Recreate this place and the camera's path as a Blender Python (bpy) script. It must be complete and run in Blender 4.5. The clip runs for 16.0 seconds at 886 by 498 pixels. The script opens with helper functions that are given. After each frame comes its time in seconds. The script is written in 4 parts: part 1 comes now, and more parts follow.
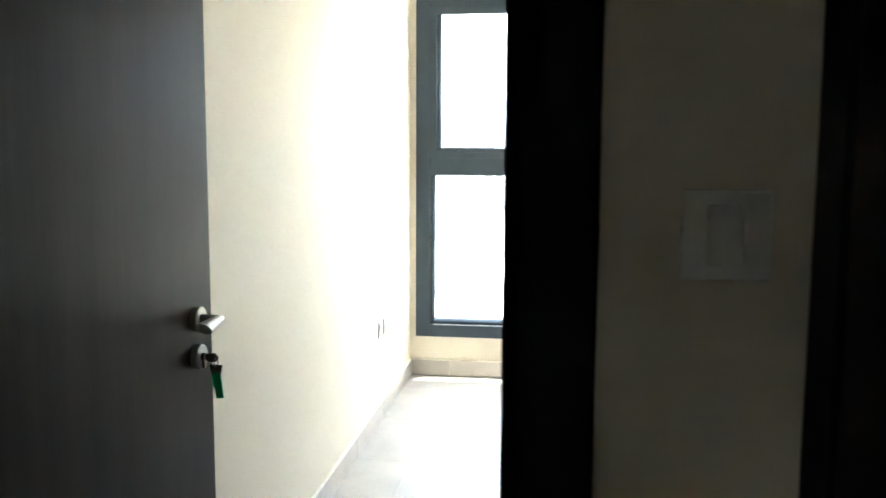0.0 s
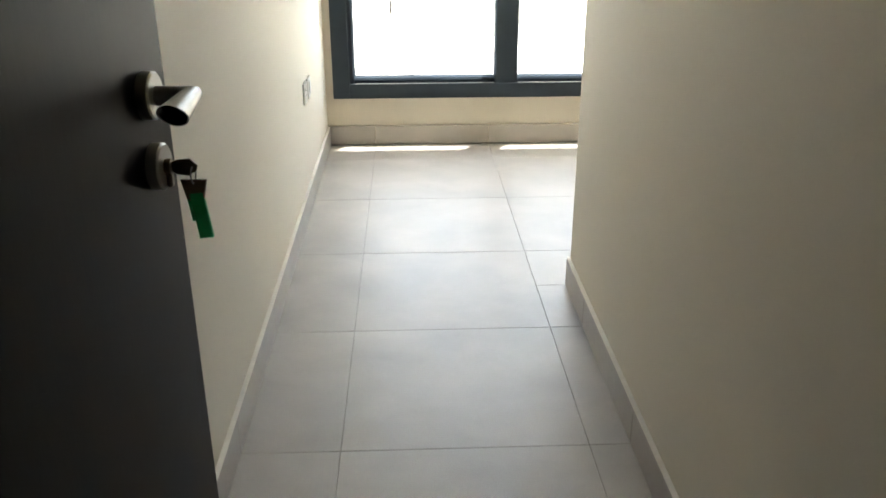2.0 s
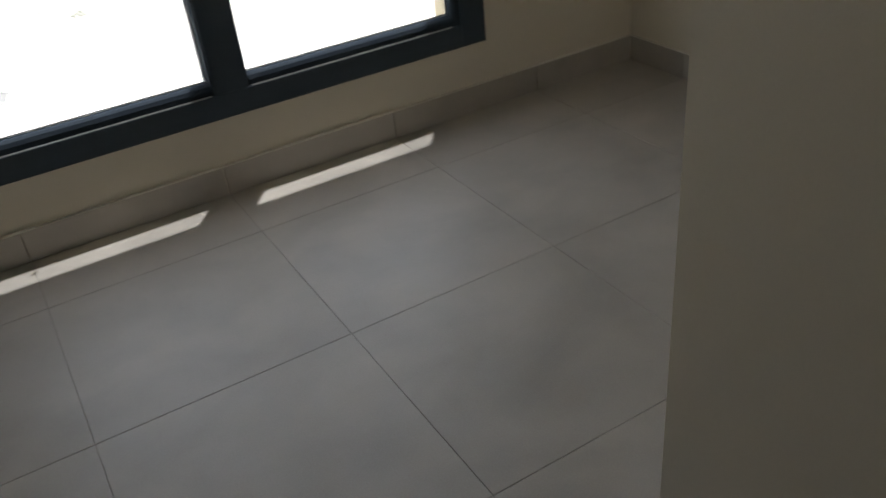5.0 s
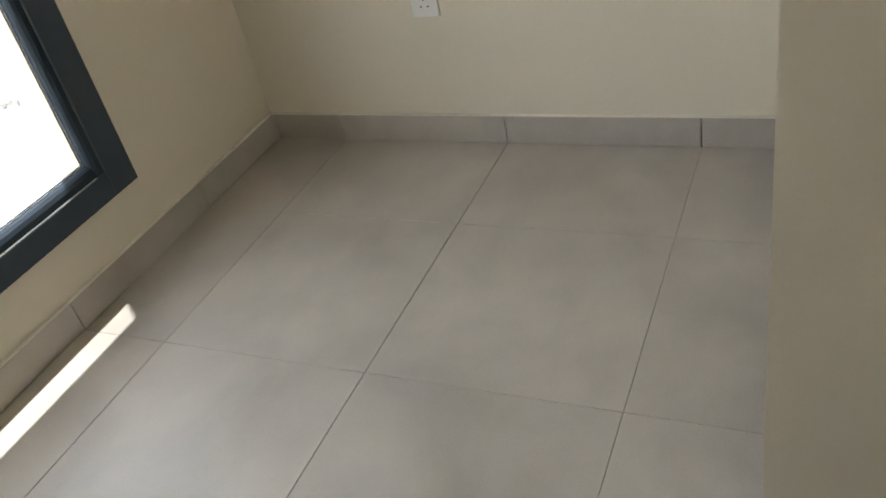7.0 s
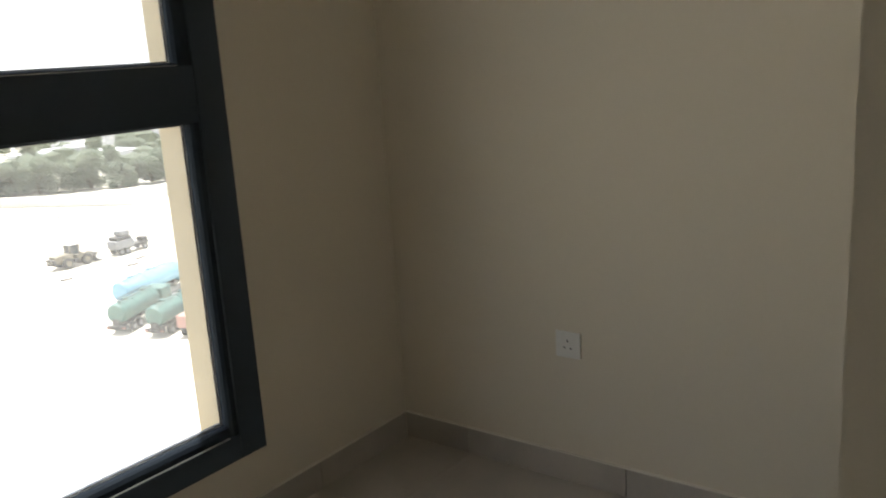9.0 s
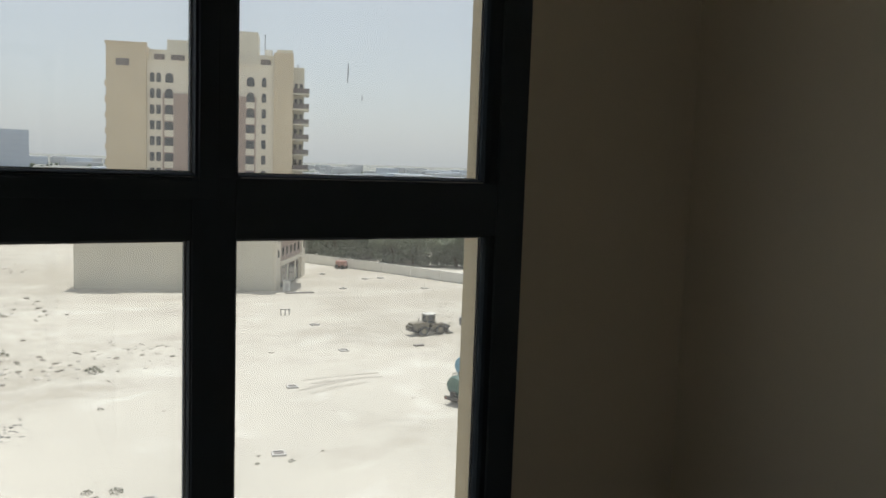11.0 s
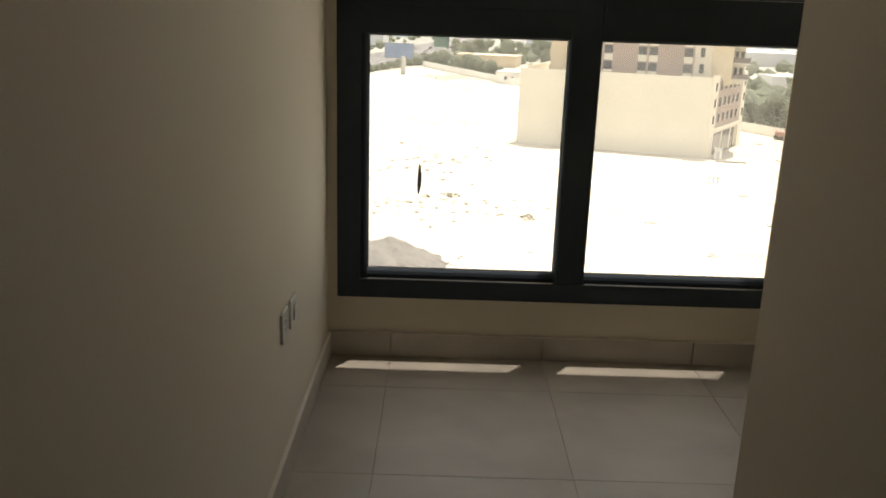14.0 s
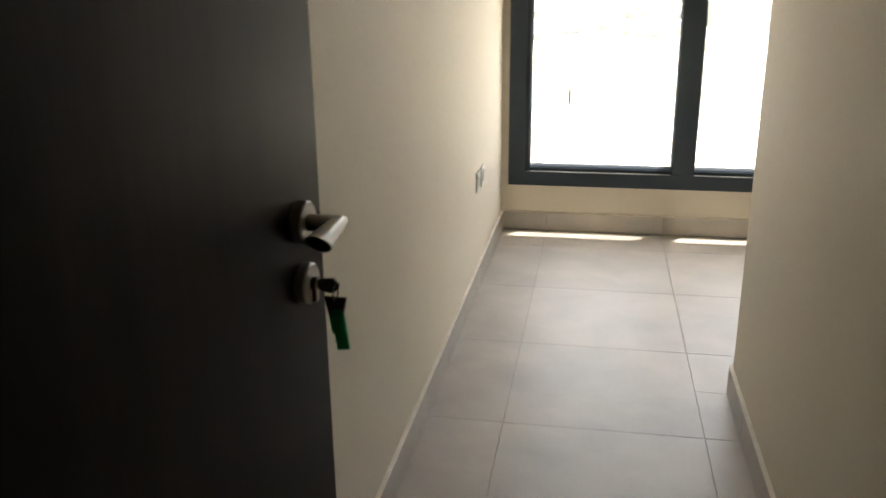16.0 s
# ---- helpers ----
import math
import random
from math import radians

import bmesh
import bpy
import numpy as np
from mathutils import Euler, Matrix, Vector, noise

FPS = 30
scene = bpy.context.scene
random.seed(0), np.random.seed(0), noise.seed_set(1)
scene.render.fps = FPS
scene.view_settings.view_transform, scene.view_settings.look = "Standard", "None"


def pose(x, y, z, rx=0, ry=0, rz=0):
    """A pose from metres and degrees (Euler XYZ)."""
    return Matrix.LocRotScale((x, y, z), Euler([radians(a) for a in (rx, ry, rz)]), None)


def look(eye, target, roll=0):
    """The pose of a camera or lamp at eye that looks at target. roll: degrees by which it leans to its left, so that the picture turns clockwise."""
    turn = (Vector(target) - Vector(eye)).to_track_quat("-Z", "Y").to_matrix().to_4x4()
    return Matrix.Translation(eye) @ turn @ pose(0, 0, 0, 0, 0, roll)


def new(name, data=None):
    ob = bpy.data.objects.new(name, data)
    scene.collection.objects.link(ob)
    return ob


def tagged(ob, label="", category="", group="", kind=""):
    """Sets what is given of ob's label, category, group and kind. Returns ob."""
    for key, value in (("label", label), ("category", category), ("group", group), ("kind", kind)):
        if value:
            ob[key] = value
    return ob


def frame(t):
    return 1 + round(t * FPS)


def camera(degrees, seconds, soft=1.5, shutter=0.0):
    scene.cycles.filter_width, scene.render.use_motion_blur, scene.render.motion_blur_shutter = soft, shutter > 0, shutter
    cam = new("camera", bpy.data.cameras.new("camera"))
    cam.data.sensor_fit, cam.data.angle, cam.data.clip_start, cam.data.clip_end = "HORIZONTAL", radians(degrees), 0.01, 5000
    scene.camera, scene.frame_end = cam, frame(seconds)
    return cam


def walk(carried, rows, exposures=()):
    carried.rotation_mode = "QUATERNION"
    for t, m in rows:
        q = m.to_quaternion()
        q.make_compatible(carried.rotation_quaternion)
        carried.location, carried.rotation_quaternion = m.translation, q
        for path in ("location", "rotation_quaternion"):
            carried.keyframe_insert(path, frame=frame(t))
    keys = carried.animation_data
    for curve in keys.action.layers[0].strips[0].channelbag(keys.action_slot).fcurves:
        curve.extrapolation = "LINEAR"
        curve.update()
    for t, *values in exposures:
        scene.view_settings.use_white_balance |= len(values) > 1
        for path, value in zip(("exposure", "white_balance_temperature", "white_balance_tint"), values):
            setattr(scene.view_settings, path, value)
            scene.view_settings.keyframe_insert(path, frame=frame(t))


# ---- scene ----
cam = camera(55.6, 16.0, soft=1.6, shutter=0.25)
PATH = [
    (0, (0.867, -5.079, 1.371), (0.61, -3.108, 1.146), 0.3),
    (0.3, (0.759, -5.034, 1.371), (0.528, -3.066, 1.097), 0.3),
    (0.6, (0.677, -4.915, 1.335), (0.518, -2.957, 0.961), -0.3),
    (0.9, (0.61, -4.784, 1.308), (0.536, -2.846, 0.819), -0.7),
    (1.2, (0.557, -4.689, 1.276), (0.542, -2.782, 0.672), -1.2),
    (1.5, (0.487, -4.58, 1.24), (0.521, -2.71, 0.531), -0.9),
    (2, (0.427, -4.367, 1.231), (0.503, -2.526, 0.451), -0.1),
    (2.5, (0.488, -4.078, 1.22), (0.543, -2.235, 0.444), 0.0),
    (3, (0.482, -3.701, 1.208), (0.531, -1.855, 0.44), 0.5),
    (3.5, (0.471, -3.337, 1.218), (0.568, -1.506, 0.419), 0.5),
    (4, (0.46, -2.976, 1.21), (0.645, -1.197, 0.316), 0.1),
    (4.5, (0.377, -2.654, 1.195), (0.86, -0.981, 0.21), -1.7),
    (5, (0.322, -2.407, 1.221), (1.107, -0.915, 0.144), -6.4),
    (5.2, (0.318, -2.329, 1.217), (1.188, -0.923, 0.091), -8.0),
    (7.3, (0.297, -1.805, 1.302), (1.775, -1.034, 0.196), -12.9),
    (7.5, (0.289, -1.796, 1.295), (1.803, -1.026, 0.239), -12.6),
    (8, (0.280, -1.812, 1.325), (1.856, -0.985, 0.413), -10.8),
    (8.5, (0.276, -1.861, 1.350), (1.889, -0.897, 0.663), -8.0),
    (9, (0.298, -1.921, 1.391), (1.844, -0.737, 0.934), -3.7),
    (9.5, (0.337, -1.972, 1.434), (1.711, -0.553, 1.12), 0.1),
    (9.7, (0.359, -1.993, 1.439), (1.651, -0.492, 1.163), 1.4),
    (11.8, (0.44, -2.199, 1.455), (1.262, -0.393, 1.206), 0.4),
    (12, (0.435, -2.275, 1.437), (1.208, -0.452, 1.153), 0.5),
    (12.5, (0.393, -2.443, 1.4), (1.005, -0.579, 1.01), 1.5),
    (13, (0.4, -2.642, 1.377), (0.81, -0.741, 0.91), 2.2),
    (13.5, (0.418, -2.868, 1.344), (0.583, -0.939, 0.845), 2.8),
    (14, (0.423, -3.112, 1.339), (0.436, -1.189, 0.788), 1.9),
    (14.5, (0.421, -3.393, 1.324), (0.408, -1.479, 0.742), 0.7),
    (15, (0.443, -3.691, 1.33), (0.39, -1.783, 0.734), -0.0),
    (15.5, (0.417, -4.026, 1.318), (0.272, -2.125, 0.716), -1.2),
    (16, (0.494, -4.389, 1.313), (0.146, -2.519, 0.694), -0.6),
]
EXPOSURES = [
    (0.0, 5.15, 5900, 4), (0.5, 4.15, 6000, 5), (1.5, 3.92, 6300, 7), (2.0, 3.95, 6350, 7), (2.5, 3.65, 6400, 8), (3.5, 2.65, 6300, 9), (4.0, 2.2, 6150, 9), (4.5, 2.02, 6050, 9), (5.2, 1.62, 6150, 10),
    (7.3, 3.1, 6300, 9), (8.0, 3.02, 6400, 10), (8.5, 2.5, 6550, 10), (9.0, 1.6, 6500, 10), (9.7, 0.45, 6400, 8), (11.8, 0.0, 6500, 8), (12.5, 0.25, 6800, 8),
    (13.0, 0.52, 7050, 10), (13.5, 0.7, 7500, 10), (14.5, 1.68, 7700, 13), (15.5, 2.7, 7400, 13), (16.0, 3.4, 7000, 12),
]
walk(cam, [(t, look(eye, target, roll)) for t, eye, target, roll in PATH], EXPOSURES)

# ---- world and sun ----
SUN_WAY = Vector((0.72, 1.0, 5.2)).normalized()
world = bpy.data.worlds.new("sky")
scene.world = world
world.use_nodes = True
wn = world.node_tree.nodes
sky = wn.new("ShaderNodeTexSky")
sky.sky_type = "NISHITA"
sky.sun_disc = False
sky.sun_elevation = math.asin(SUN_WAY.z)
sky.sun_rotation = math.atan2(SUN_WAY.x, SUN_WAY.y)
sky.air_density, sky.dust_density, sky.ozone_density, sky.altitude = 1.0, 2.0, 1.0, 0.0
haze = wn.new("ShaderNodeMix")
haze.data_type = "RGBA"
haze.inputs["Factor"].default_value = 0.7
haze.inputs["B"].default_value = (5.1, 5.35, 5.5, 1)
world.node_tree.links.new(sky.outputs[0], haze.inputs["A"])
world.node_tree.links.new(haze.outputs["Result"], wn["Background"].inputs[0])
wn["Background"].inputs[1].default_value = 0.15
sun_data = bpy.data.lights.new("sun", "SUN")
sun_data.energy, sun_data.angle, sun_data.color = 4.0, radians(0.6), (1.0, 0.97, 0.92)
sun = new("sun", sun_data)
sun.matrix_world = look(SUN_WAY * 200, (0, 0, 0))


# ---- materials ----
def mat(name, color, rough=0.6, metal=0.0, vary=0.12, scale=6.0, fine=120.0, bump=0.1, stretch=(1, 1, 1), spec=0.5, tint=None, rand=0.0, space="Object", warp=0.0):
    """A surface with broad stains, fine grain and fine relief."""
    m = bpy.data.materials.new(name)
    m.use_nodes = True
    nt = m.node_tree
    n, l = nt.nodes, nt.links
    b = n["Principled BSDF"]
    b.inputs["Roughness"].default_value, b.inputs["Metallic"].default_value = rough, metal
    b.inputs["Specular IOR Level"].default_value = spec
    tc = n.new("ShaderNodeTexCoord")
    mp = n.new("ShaderNodeMapping")
    mp.inputs["Scale"].default_value = stretch
    if space == "World":
        geo = n.new("ShaderNodeNewGeometry")
        l.new(geo.outputs["Position"], mp.inputs[0])
    else:
        l.new(tc.outputs["Object"], mp.inputs[0])
    big, small = n.new("ShaderNodeTexNoise"), n.new("ShaderNodeTexNoise")
    big.inputs["Scale"].default_value, big.inputs["Detail"].default_value = scale, 6
    big.inputs["Distortion"].default_value = warp
    small.inputs["Scale"].default_value, small.inputs["Detail"].default_value = fine, 4
    l.new(mp.outputs[0], big.inputs[0]), l.new(mp.outputs[0], small.inputs[0])
    low = tuple(c * (1 - vary) for c in color)
    high = tint or tuple(min(1, c * (1 + vary)) for c in color)
    mixed = n.new("ShaderNodeMath")
    mixed.operation = "MULTIPLY_ADD"
    l.new(small.outputs[0], mixed.inputs[0])
    mixed.inputs[1].default_value = 0.45
    sub = n.new("ShaderNodeMath")
    sub.operation = "MULTIPLY_ADD"
    l.new(big.outputs[0], sub.inputs[0])
    sub.inputs[1].default_value, sub.inputs[2].default_value = 1.2, -0.33
    l.new(sub.outputs[0], mixed.inputs[2])
    last = mixed
    if rand:
        info = n.new("ShaderNodeObjectInfo")
        last = n.new("ShaderNodeMath")
        last.operation = "MULTIPLY_ADD"
        l.new(info.outputs["Random"], last.inputs[0])
        last.inputs[1].default_value = rand
        l.new(mixed.outputs[0], last.inputs[2])
    ramp = n.new("ShaderNodeValToRGB")
    ramp.color_ramp.elements[0].position, ramp.color_ramp.elements[1].position = 0.2, 0.85
    ramp.color_ramp.elements[0].color, ramp.color_ramp.elements[1].color = (*low, 1), (*high, 1)
    l.new(last.outputs[0], ramp.inputs[0])
    l.new(ramp.outputs[0], b.inputs["Base Color"])
    rr = n.new("ShaderNodeMapRange")
    rr.inputs["To Min"].default_value, rr.inputs["To Max"].default_value = max(0.02, rough * 0.85), min(1, rough * 1.15)
    l.new(big.outputs[0], rr.inputs[0])
    l.new(rr.outputs[0], b.inputs["Roughness"])
    if bump:
        bm_ = n.new("ShaderNodeBump")
        bm_.inputs["Strength"].default_value, bm_.inputs["Distance"].default_value = bump, 0.002
        l.new(small.outputs[0], bm_.inputs["Height"])
        l.new(bm_.outputs[0], b.inputs["Normal"])
    return m


def glass_mat(name, tint=(0.925, 0.93, 0.935)):
    m = bpy.data.materials.new(name)
    m.use_nodes = True
    n, l = m.node_tree.nodes, m.node_tree.links
    n.remove(n["Principled BSDF"])
    tr, gl, mx, lw = (n.new("ShaderNodeBsdfTransparent"), n.new("ShaderNodeBsdfGlossy"), n.new("ShaderNodeMixShader"), n.new("ShaderNodeLayerWeight"))
    tr.inputs[0].default_value = (*tint, 1)
    gl.inputs["Roughness"].default_value = 0.02
    lw.inputs[0].default_value = 0.5
    power, lift = n.new("ShaderNodeMath"), n.new("ShaderNodeMath")
    power.operation, lift.operation = "POWER", "MULTIPLY_ADD"
    power.inputs[1].default_value, lift.inputs[1].default_value, lift.inputs[2].default_value = 4.5, 0.95, 0.03
    l.new(lw.outputs["Facing"], power.inputs[0]), l.new(power.outputs[0], lift.inputs[0])
    l.new(lift.outputs[0], mx.inputs[0]), l.new(tr.outputs[0], mx.inputs[1]), l.new(gl.outputs[0], mx.inputs[2])
    # Faint translucent veil added to the glass to imitate haze and glare outside.
    veil, film, veil_noise, thin = n.new("ShaderNodeBsdfTranslucent"), n.new("ShaderNodeMixShader"), n.new("ShaderNodeTexNoise"), n.new("ShaderNodeMapRange")
    veil.inputs[0].default_value = (0.86, 0.85, 0.82, 1)
    where = n.new("ShaderNodeNewGeometry")
    veil_noise.inputs["Scale"].default_value, veil_noise.inputs["Detail"].default_value = 3.0, 5
    l.new(where.outputs["Position"], veil_noise.inputs[0]), l.new(veil_noise.outputs[0], thin.inputs[0])
    thin.inputs["From Min"].default_value, thin.inputs["From Max"].default_value = 0.3, 0.7
    thin.inputs["To Min"].default_value, thin.inputs["To Max"].default_value = 0.058, 0.084
    l.new(thin.outputs[0], film.inputs[0]), l.new(mx.outputs[0], film.inputs[1]), l.new(veil.outputs[0], film.inputs[2])
    l.new(film.outputs[0], n["Material Output"].inputs[0])
    return m


M_WALL = mat("cream_wall_paint", (0.66, 0.600, 0.493), 0.75, vary=0.03, scale=1.5, fine=260, bump=0.12, space="World")
M_CEIL = mat("white_ceiling_paint", (0.80, 0.79, 0.76), 0.85, vary=0.02, scale=1.5, fine=200)
M_TILE = mat("grey_porcelain_tile", (0.395, 0.362, 0.320), 0.44, vary=0.18, scale=3.2, fine=260, bump=0.012, rand=0.14, space="World", stretch=(1, 1.15, 1), spec=0.5, warp=0.3)
M_GROUT = mat("grey_grout", (0.28, 0.255, 0.225), 0.9, vary=0.15, scale=20, fine=300, bump=0.3, space="World")
M_CAULK = mat("pale_filler", (0.7, 0.66, 0.58), 0.8, vary=0.05, scale=20, fine=300, space="World")
M_ALU = mat("charcoal_powder_coat", (0.052, 0.067, 0.086), 0.58, vary=0.12, scale=5, fine=500, bump=0.04, spec=0.16)
# Frame coat darkened for the beads: their shade is put into the colour.
M_BEAD_SHADE = mat("shade_darkened_bead", (0.034, 0.045, 0.059), 0.7, vary=0.1, scale=5, fine=500, bump=0.03, spec=0.08)
M_GASKET = mat("black_rubber_gasket", (0.012, 0.012, 0.012), 0.7, vary=0.1)
# Serves the sealant and a highlight painted along the beads.
M_BEADLINE = mat("pale_sealant_and_glint", (0.50, 0.51, 0.50), 0.5, vary=0.1)
M_DOOR = mat("dark_wenge_veneer", (0.0175, 0.0128, 0.0098), 0.42, vary=0.42, scale=3.0, fine=45, bump=0.02, stretch=(6, 6, 0.35), spec=0.07)
M_FRAMEWOOD = mat("dark_painted_wood_frame", (0.009, 0.0088, 0.0095), 0.5, vary=0.25, scale=8, fine=70, bump=0.06, stretch=(5, 5, 0.4), spec=0.07)
M_STEEL = mat("brushed_steel", (0.32, 0.30, 0.275), 0.37, metal=1.0, vary=0.08, scale=30, fine=400, bump=0.03)
M_DARKSTEEL = mat("dark_tarnished_steel", (0.22, 0.175, 0.13), 0.38, metal=1.0, vary=0.15, scale=30, fine=300, bump=0.05)
M_GREEN = mat("green_plastic", (0.015, 0.42, 0.15), 0.35, vary=0.1, scale=40)
M_WHITEPL = mat("white_plastic", (0.72, 0.71, 0.68), 0.3, vary=0.03, scale=10)
M_SLOT = mat("black_slot", (0.01, 0.01, 0.01), 0.8, vary=0.05)
M_GLASS = glass_mat("window_glass")
M_MARK = mat("dark_dried_drip", (0.06, 0.042, 0.03), 0.6, vary=0.3, scale=60)
M_STUCCO = mat("beige_exterior_stucco", (0.51, 0.42, 0.265), 0.9, vary=0.1, scale=3, fine=80, bump=0.4, space="World")


def sand_mat():
    """Pale sand: broad brown and trodden patches, more of them far out, wind streaks and fine grain."""
    m = mat("pale_desert_sand", (0.55, 0.515, 0.437), 0.95, vary=0.1, scale=0.05, fine=1.3, bump=0.25, spec=0.1, space="World")
    n, l = m.node_tree.nodes, m.node_tree.links
    geo = n.new("ShaderNodeNewGeometry")
    mp = n.new("ShaderNodeMapping")
    mp.inputs["Scale"].default_value, mp.inputs["Rotation"].default_value = (0.75, 1.5, 1), (0, 0, 0.5)
    l.new(geo.outputs["Position"], mp.inputs[0])
    streak, patch = n.new("ShaderNodeTexNoise"), n.new("ShaderNodeTexNoise")
    streak.inputs["Scale"].default_value, streak.inputs["Detail"].default_value, streak.inputs["Distortion"].default_value = 0.06, 9, 0.7
    patch.inputs["Scale"].default_value, patch.inputs["Detail"].default_value = 0.018, 7
    l.new(mp.outputs[0], streak.inputs[0]), l.new(geo.outputs["Position"], patch.inputs[0])
    crumb, both = n.new("ShaderNodeTexNoise"), n.new("ShaderNodeMath")
    crumb.inputs["Scale"].default_value, crumb.inputs["Detail"].default_value, crumb.inputs["Roughness"].default_value = 0.42, 8, 0.72
    l.new(geo.outputs["Position"], crumb.inputs[0])
    both.operation = "MULTIPLY_ADD"
    both.inputs[1].default_value = 0.55
    half = n.new("ShaderNodeMath")
    half.operation = "MULTIPLY"
    half.inputs[1].default_value = 0.45
    l.new(streak.outputs[0], half.inputs[0])
    l.new(crumb.outputs[0], both.inputs[0]), l.new(half.outputs[0], both.inputs[2])
    prod = n.new("ShaderNodeMath")
    prod.operation = "MULTIPLY"
    l.new(both.outputs[0], prod.inputs[0]), l.new(patch.outputs[0], prod.inputs[1])
    ramp = n.new("ShaderNodeMapRange")
    ramp.inputs["From Min"].default_value, ramp.inputs["From Max"].default_value = 0.23, 0.32
    ramp.inputs["To Max"].default_value = 0.55
    l.new(prod.outputs[0], ramp.inputs[0])
    mix = n.new("ShaderNodeMix")
    mix.data_type = "RGBA"
    mix.inputs["B"].default_value = (0.345, 0.308, 0.245, 1)
    old = n["Principled BSDF"].inputs["Base Color"].links[0].from_socket
    dug, pale, spread = n.new("ShaderNodeTexNoise"), n.new("ShaderNodeMix"), n.new("ShaderNodeMapRange")
    dug.inputs["Scale"].default_value, dug.inputs["Detail"].default_value, dug.inputs["Distortion"].default_value = 0.11, 10, 0.5
    l.new(geo.outputs["Position"], dug.inputs[0]), l.new(dug.outputs[0], spread.inputs[0])
    spread.inputs["From Min"].default_value, spread.inputs["From Max"].default_value, spread.inputs["To Max"].default_value = 0.56, 0.66, 0.8
    pale.data_type = "RGBA"
    pale.inputs["B"].default_value = (0.63, 0.60, 0.525, 1)
    l.new(spread.outputs[0], pale.inputs["Factor"]), l.new(old, pale.inputs["A"])
    far, far_brown = n.new("ShaderNodeSeparateXYZ"), n.new("ShaderNodeMapRange")
    l.new(geo.outputs["Position"], far.inputs[0]), l.new(far.outputs[1], far_brown.inputs[0])
    far_brown.inputs["From Min"].default_value, far_brown.inputs["From Max"].default_value, far_brown.inputs["To Max"].default_value = 130, 240, 0.045
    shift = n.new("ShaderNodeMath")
    l.new(prod.outputs[0], shift.inputs[0]), l.new(far_brown.outputs[0], shift.inputs[1])
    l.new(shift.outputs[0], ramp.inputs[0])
    l.new(ramp.outputs[0], mix.inputs["Factor"]), l.new(pale.outputs["Result"], mix.inputs["A"])
    sep, reach, town = n.new("ShaderNodeSeparateXYZ"), n.new("ShaderNodeMapRange"), n.new("ShaderNodeMix")
    l.new(geo.outputs["Position"], sep.inputs[0]), l.new(sep.outputs[1], reach.inputs[0])
    reach.inputs["From Min"].default_value, reach.inputs["From Max"].default_value = 380, 620
    town.data_type = "RGBA"
    town.inputs["B"].default_value = (0.27, 0.275, 0.25, 1)
    l.new(reach.outputs[0], town.inputs["Factor"]), l.new(mix.outputs["Result"], town.inputs["A"])
    l.new(town.outputs["Result"], n["Principled BSDF"].inputs["Base Color"])
    return m


M_SAND = sand_mat()
M_GRAVEL = mat("grey_gravel", (0.135, 0.125, 0.115), 0.95, vary=0.4, scale=0.7, fine=7, bump=1.0)
M_ROCK = mat("grey_brown_rubble", (0.22, 0.195, 0.155), 0.95, vary=0.35, scale=1.2, fine=8, bump=0.5)
M_PALEROCK = mat("pale_concrete_rubble", (0.52, 0.48, 0.41), 0.95, vary=0.25, scale=1.2, fine=8, bump=0.5)
M_CONC = mat("pale_concrete", (0.50, 0.48, 0.44), 0.9, vary=0.12, scale=0.8, fine=12, bump=0.3)
M_DARKCONC = mat("dark_concrete", (0.22, 0.2, 0.18), 0.9, vary=0.2, scale=0.8, fine=12, bump=0.3)
M_DRY = mat("dry_brown_grass", (0.36, 0.31, 0.21), 0.95, vary=0.35, scale=0.8, fine=6, bump=0.4)
M_SHRUB = mat("dry_desert_shrub", (0.13, 0.125, 0.085), 0.9, vary=0.4, scale=1.5, fine=10, bump=0)
# Leaf green made paler than life: aerial haze put into the colour.
M_LEAF = mat("haze_paled_foliage", (0.25, 0.28, 0.21), 0.9, vary=0.25, scale=0.8, fine=5, bump=0)
LN, LL = M_LEAF.node_tree.nodes, M_LEAF.node_tree.links
lt, lm = LN.new("ShaderNodeBsdfTranslucent"), LN.new("ShaderNodeMixShader")
lm.inputs[0].default_value = 0.6
LL.new(LN["Principled BSDF"].inputs["Base Color"].links[0].from_socket, lt.inputs[0])
LL.new(LN["Principled BSDF"].outputs[0], lm.inputs[1]), LL.new(lt.outputs[0], lm.inputs[2])
LL.new(lm.outputs[0], LN["Material Output"].inputs[0])
M_BARK = mat("brown_bark", (0.12, 0.085, 0.06), 0.95, vary=0.3, scale=3, fine=20, bump=0.5)
M_BLDG = mat("cream_render", (0.61, 0.57, 0.47), 0.9, vary=0.06, scale=0.2, fine=3, bump=0.1)
M_BLDG_TAN = mat("tan_render", (0.54, 0.455, 0.325), 0.9, vary=0.06, scale=0.2, fine=3, bump=0.1)
M_BLDG_WHITE = mat("ivory_render", (0.68, 0.62, 0.51), 0.9, vary=0.05, scale=0.2, fine=3, bump=0.1)
M_BLDG_BROWN = mat("mauve_brown_render", (0.35, 0.275, 0.235), 0.9, vary=0.07, scale=0.2, fine=3, bump=0.1)
M_WINDARK = mat("dark_tinted_window", (0.06, 0.064, 0.068), 0.12, vary=0.3, scale=0.6, fine=3, bump=0)
M_BALC = mat("dark_brown_balcony", (0.14, 0.12, 0.115), 0.7, vary=0.15, scale=0.5, fine=5, bump=0)
M_ASPHALT = mat("grey_asphalt", (0.09, 0.09, 0.09), 0.9, vary=0.15, scale=0.1, fine=2, bump=0.1, space="World")
M_WHITEWALL = mat("whitewashed_block_wall", (0.72, 0.70, 0.64), 0.9, vary=0.1, scale=0.4, fine=4, bump=0.2)
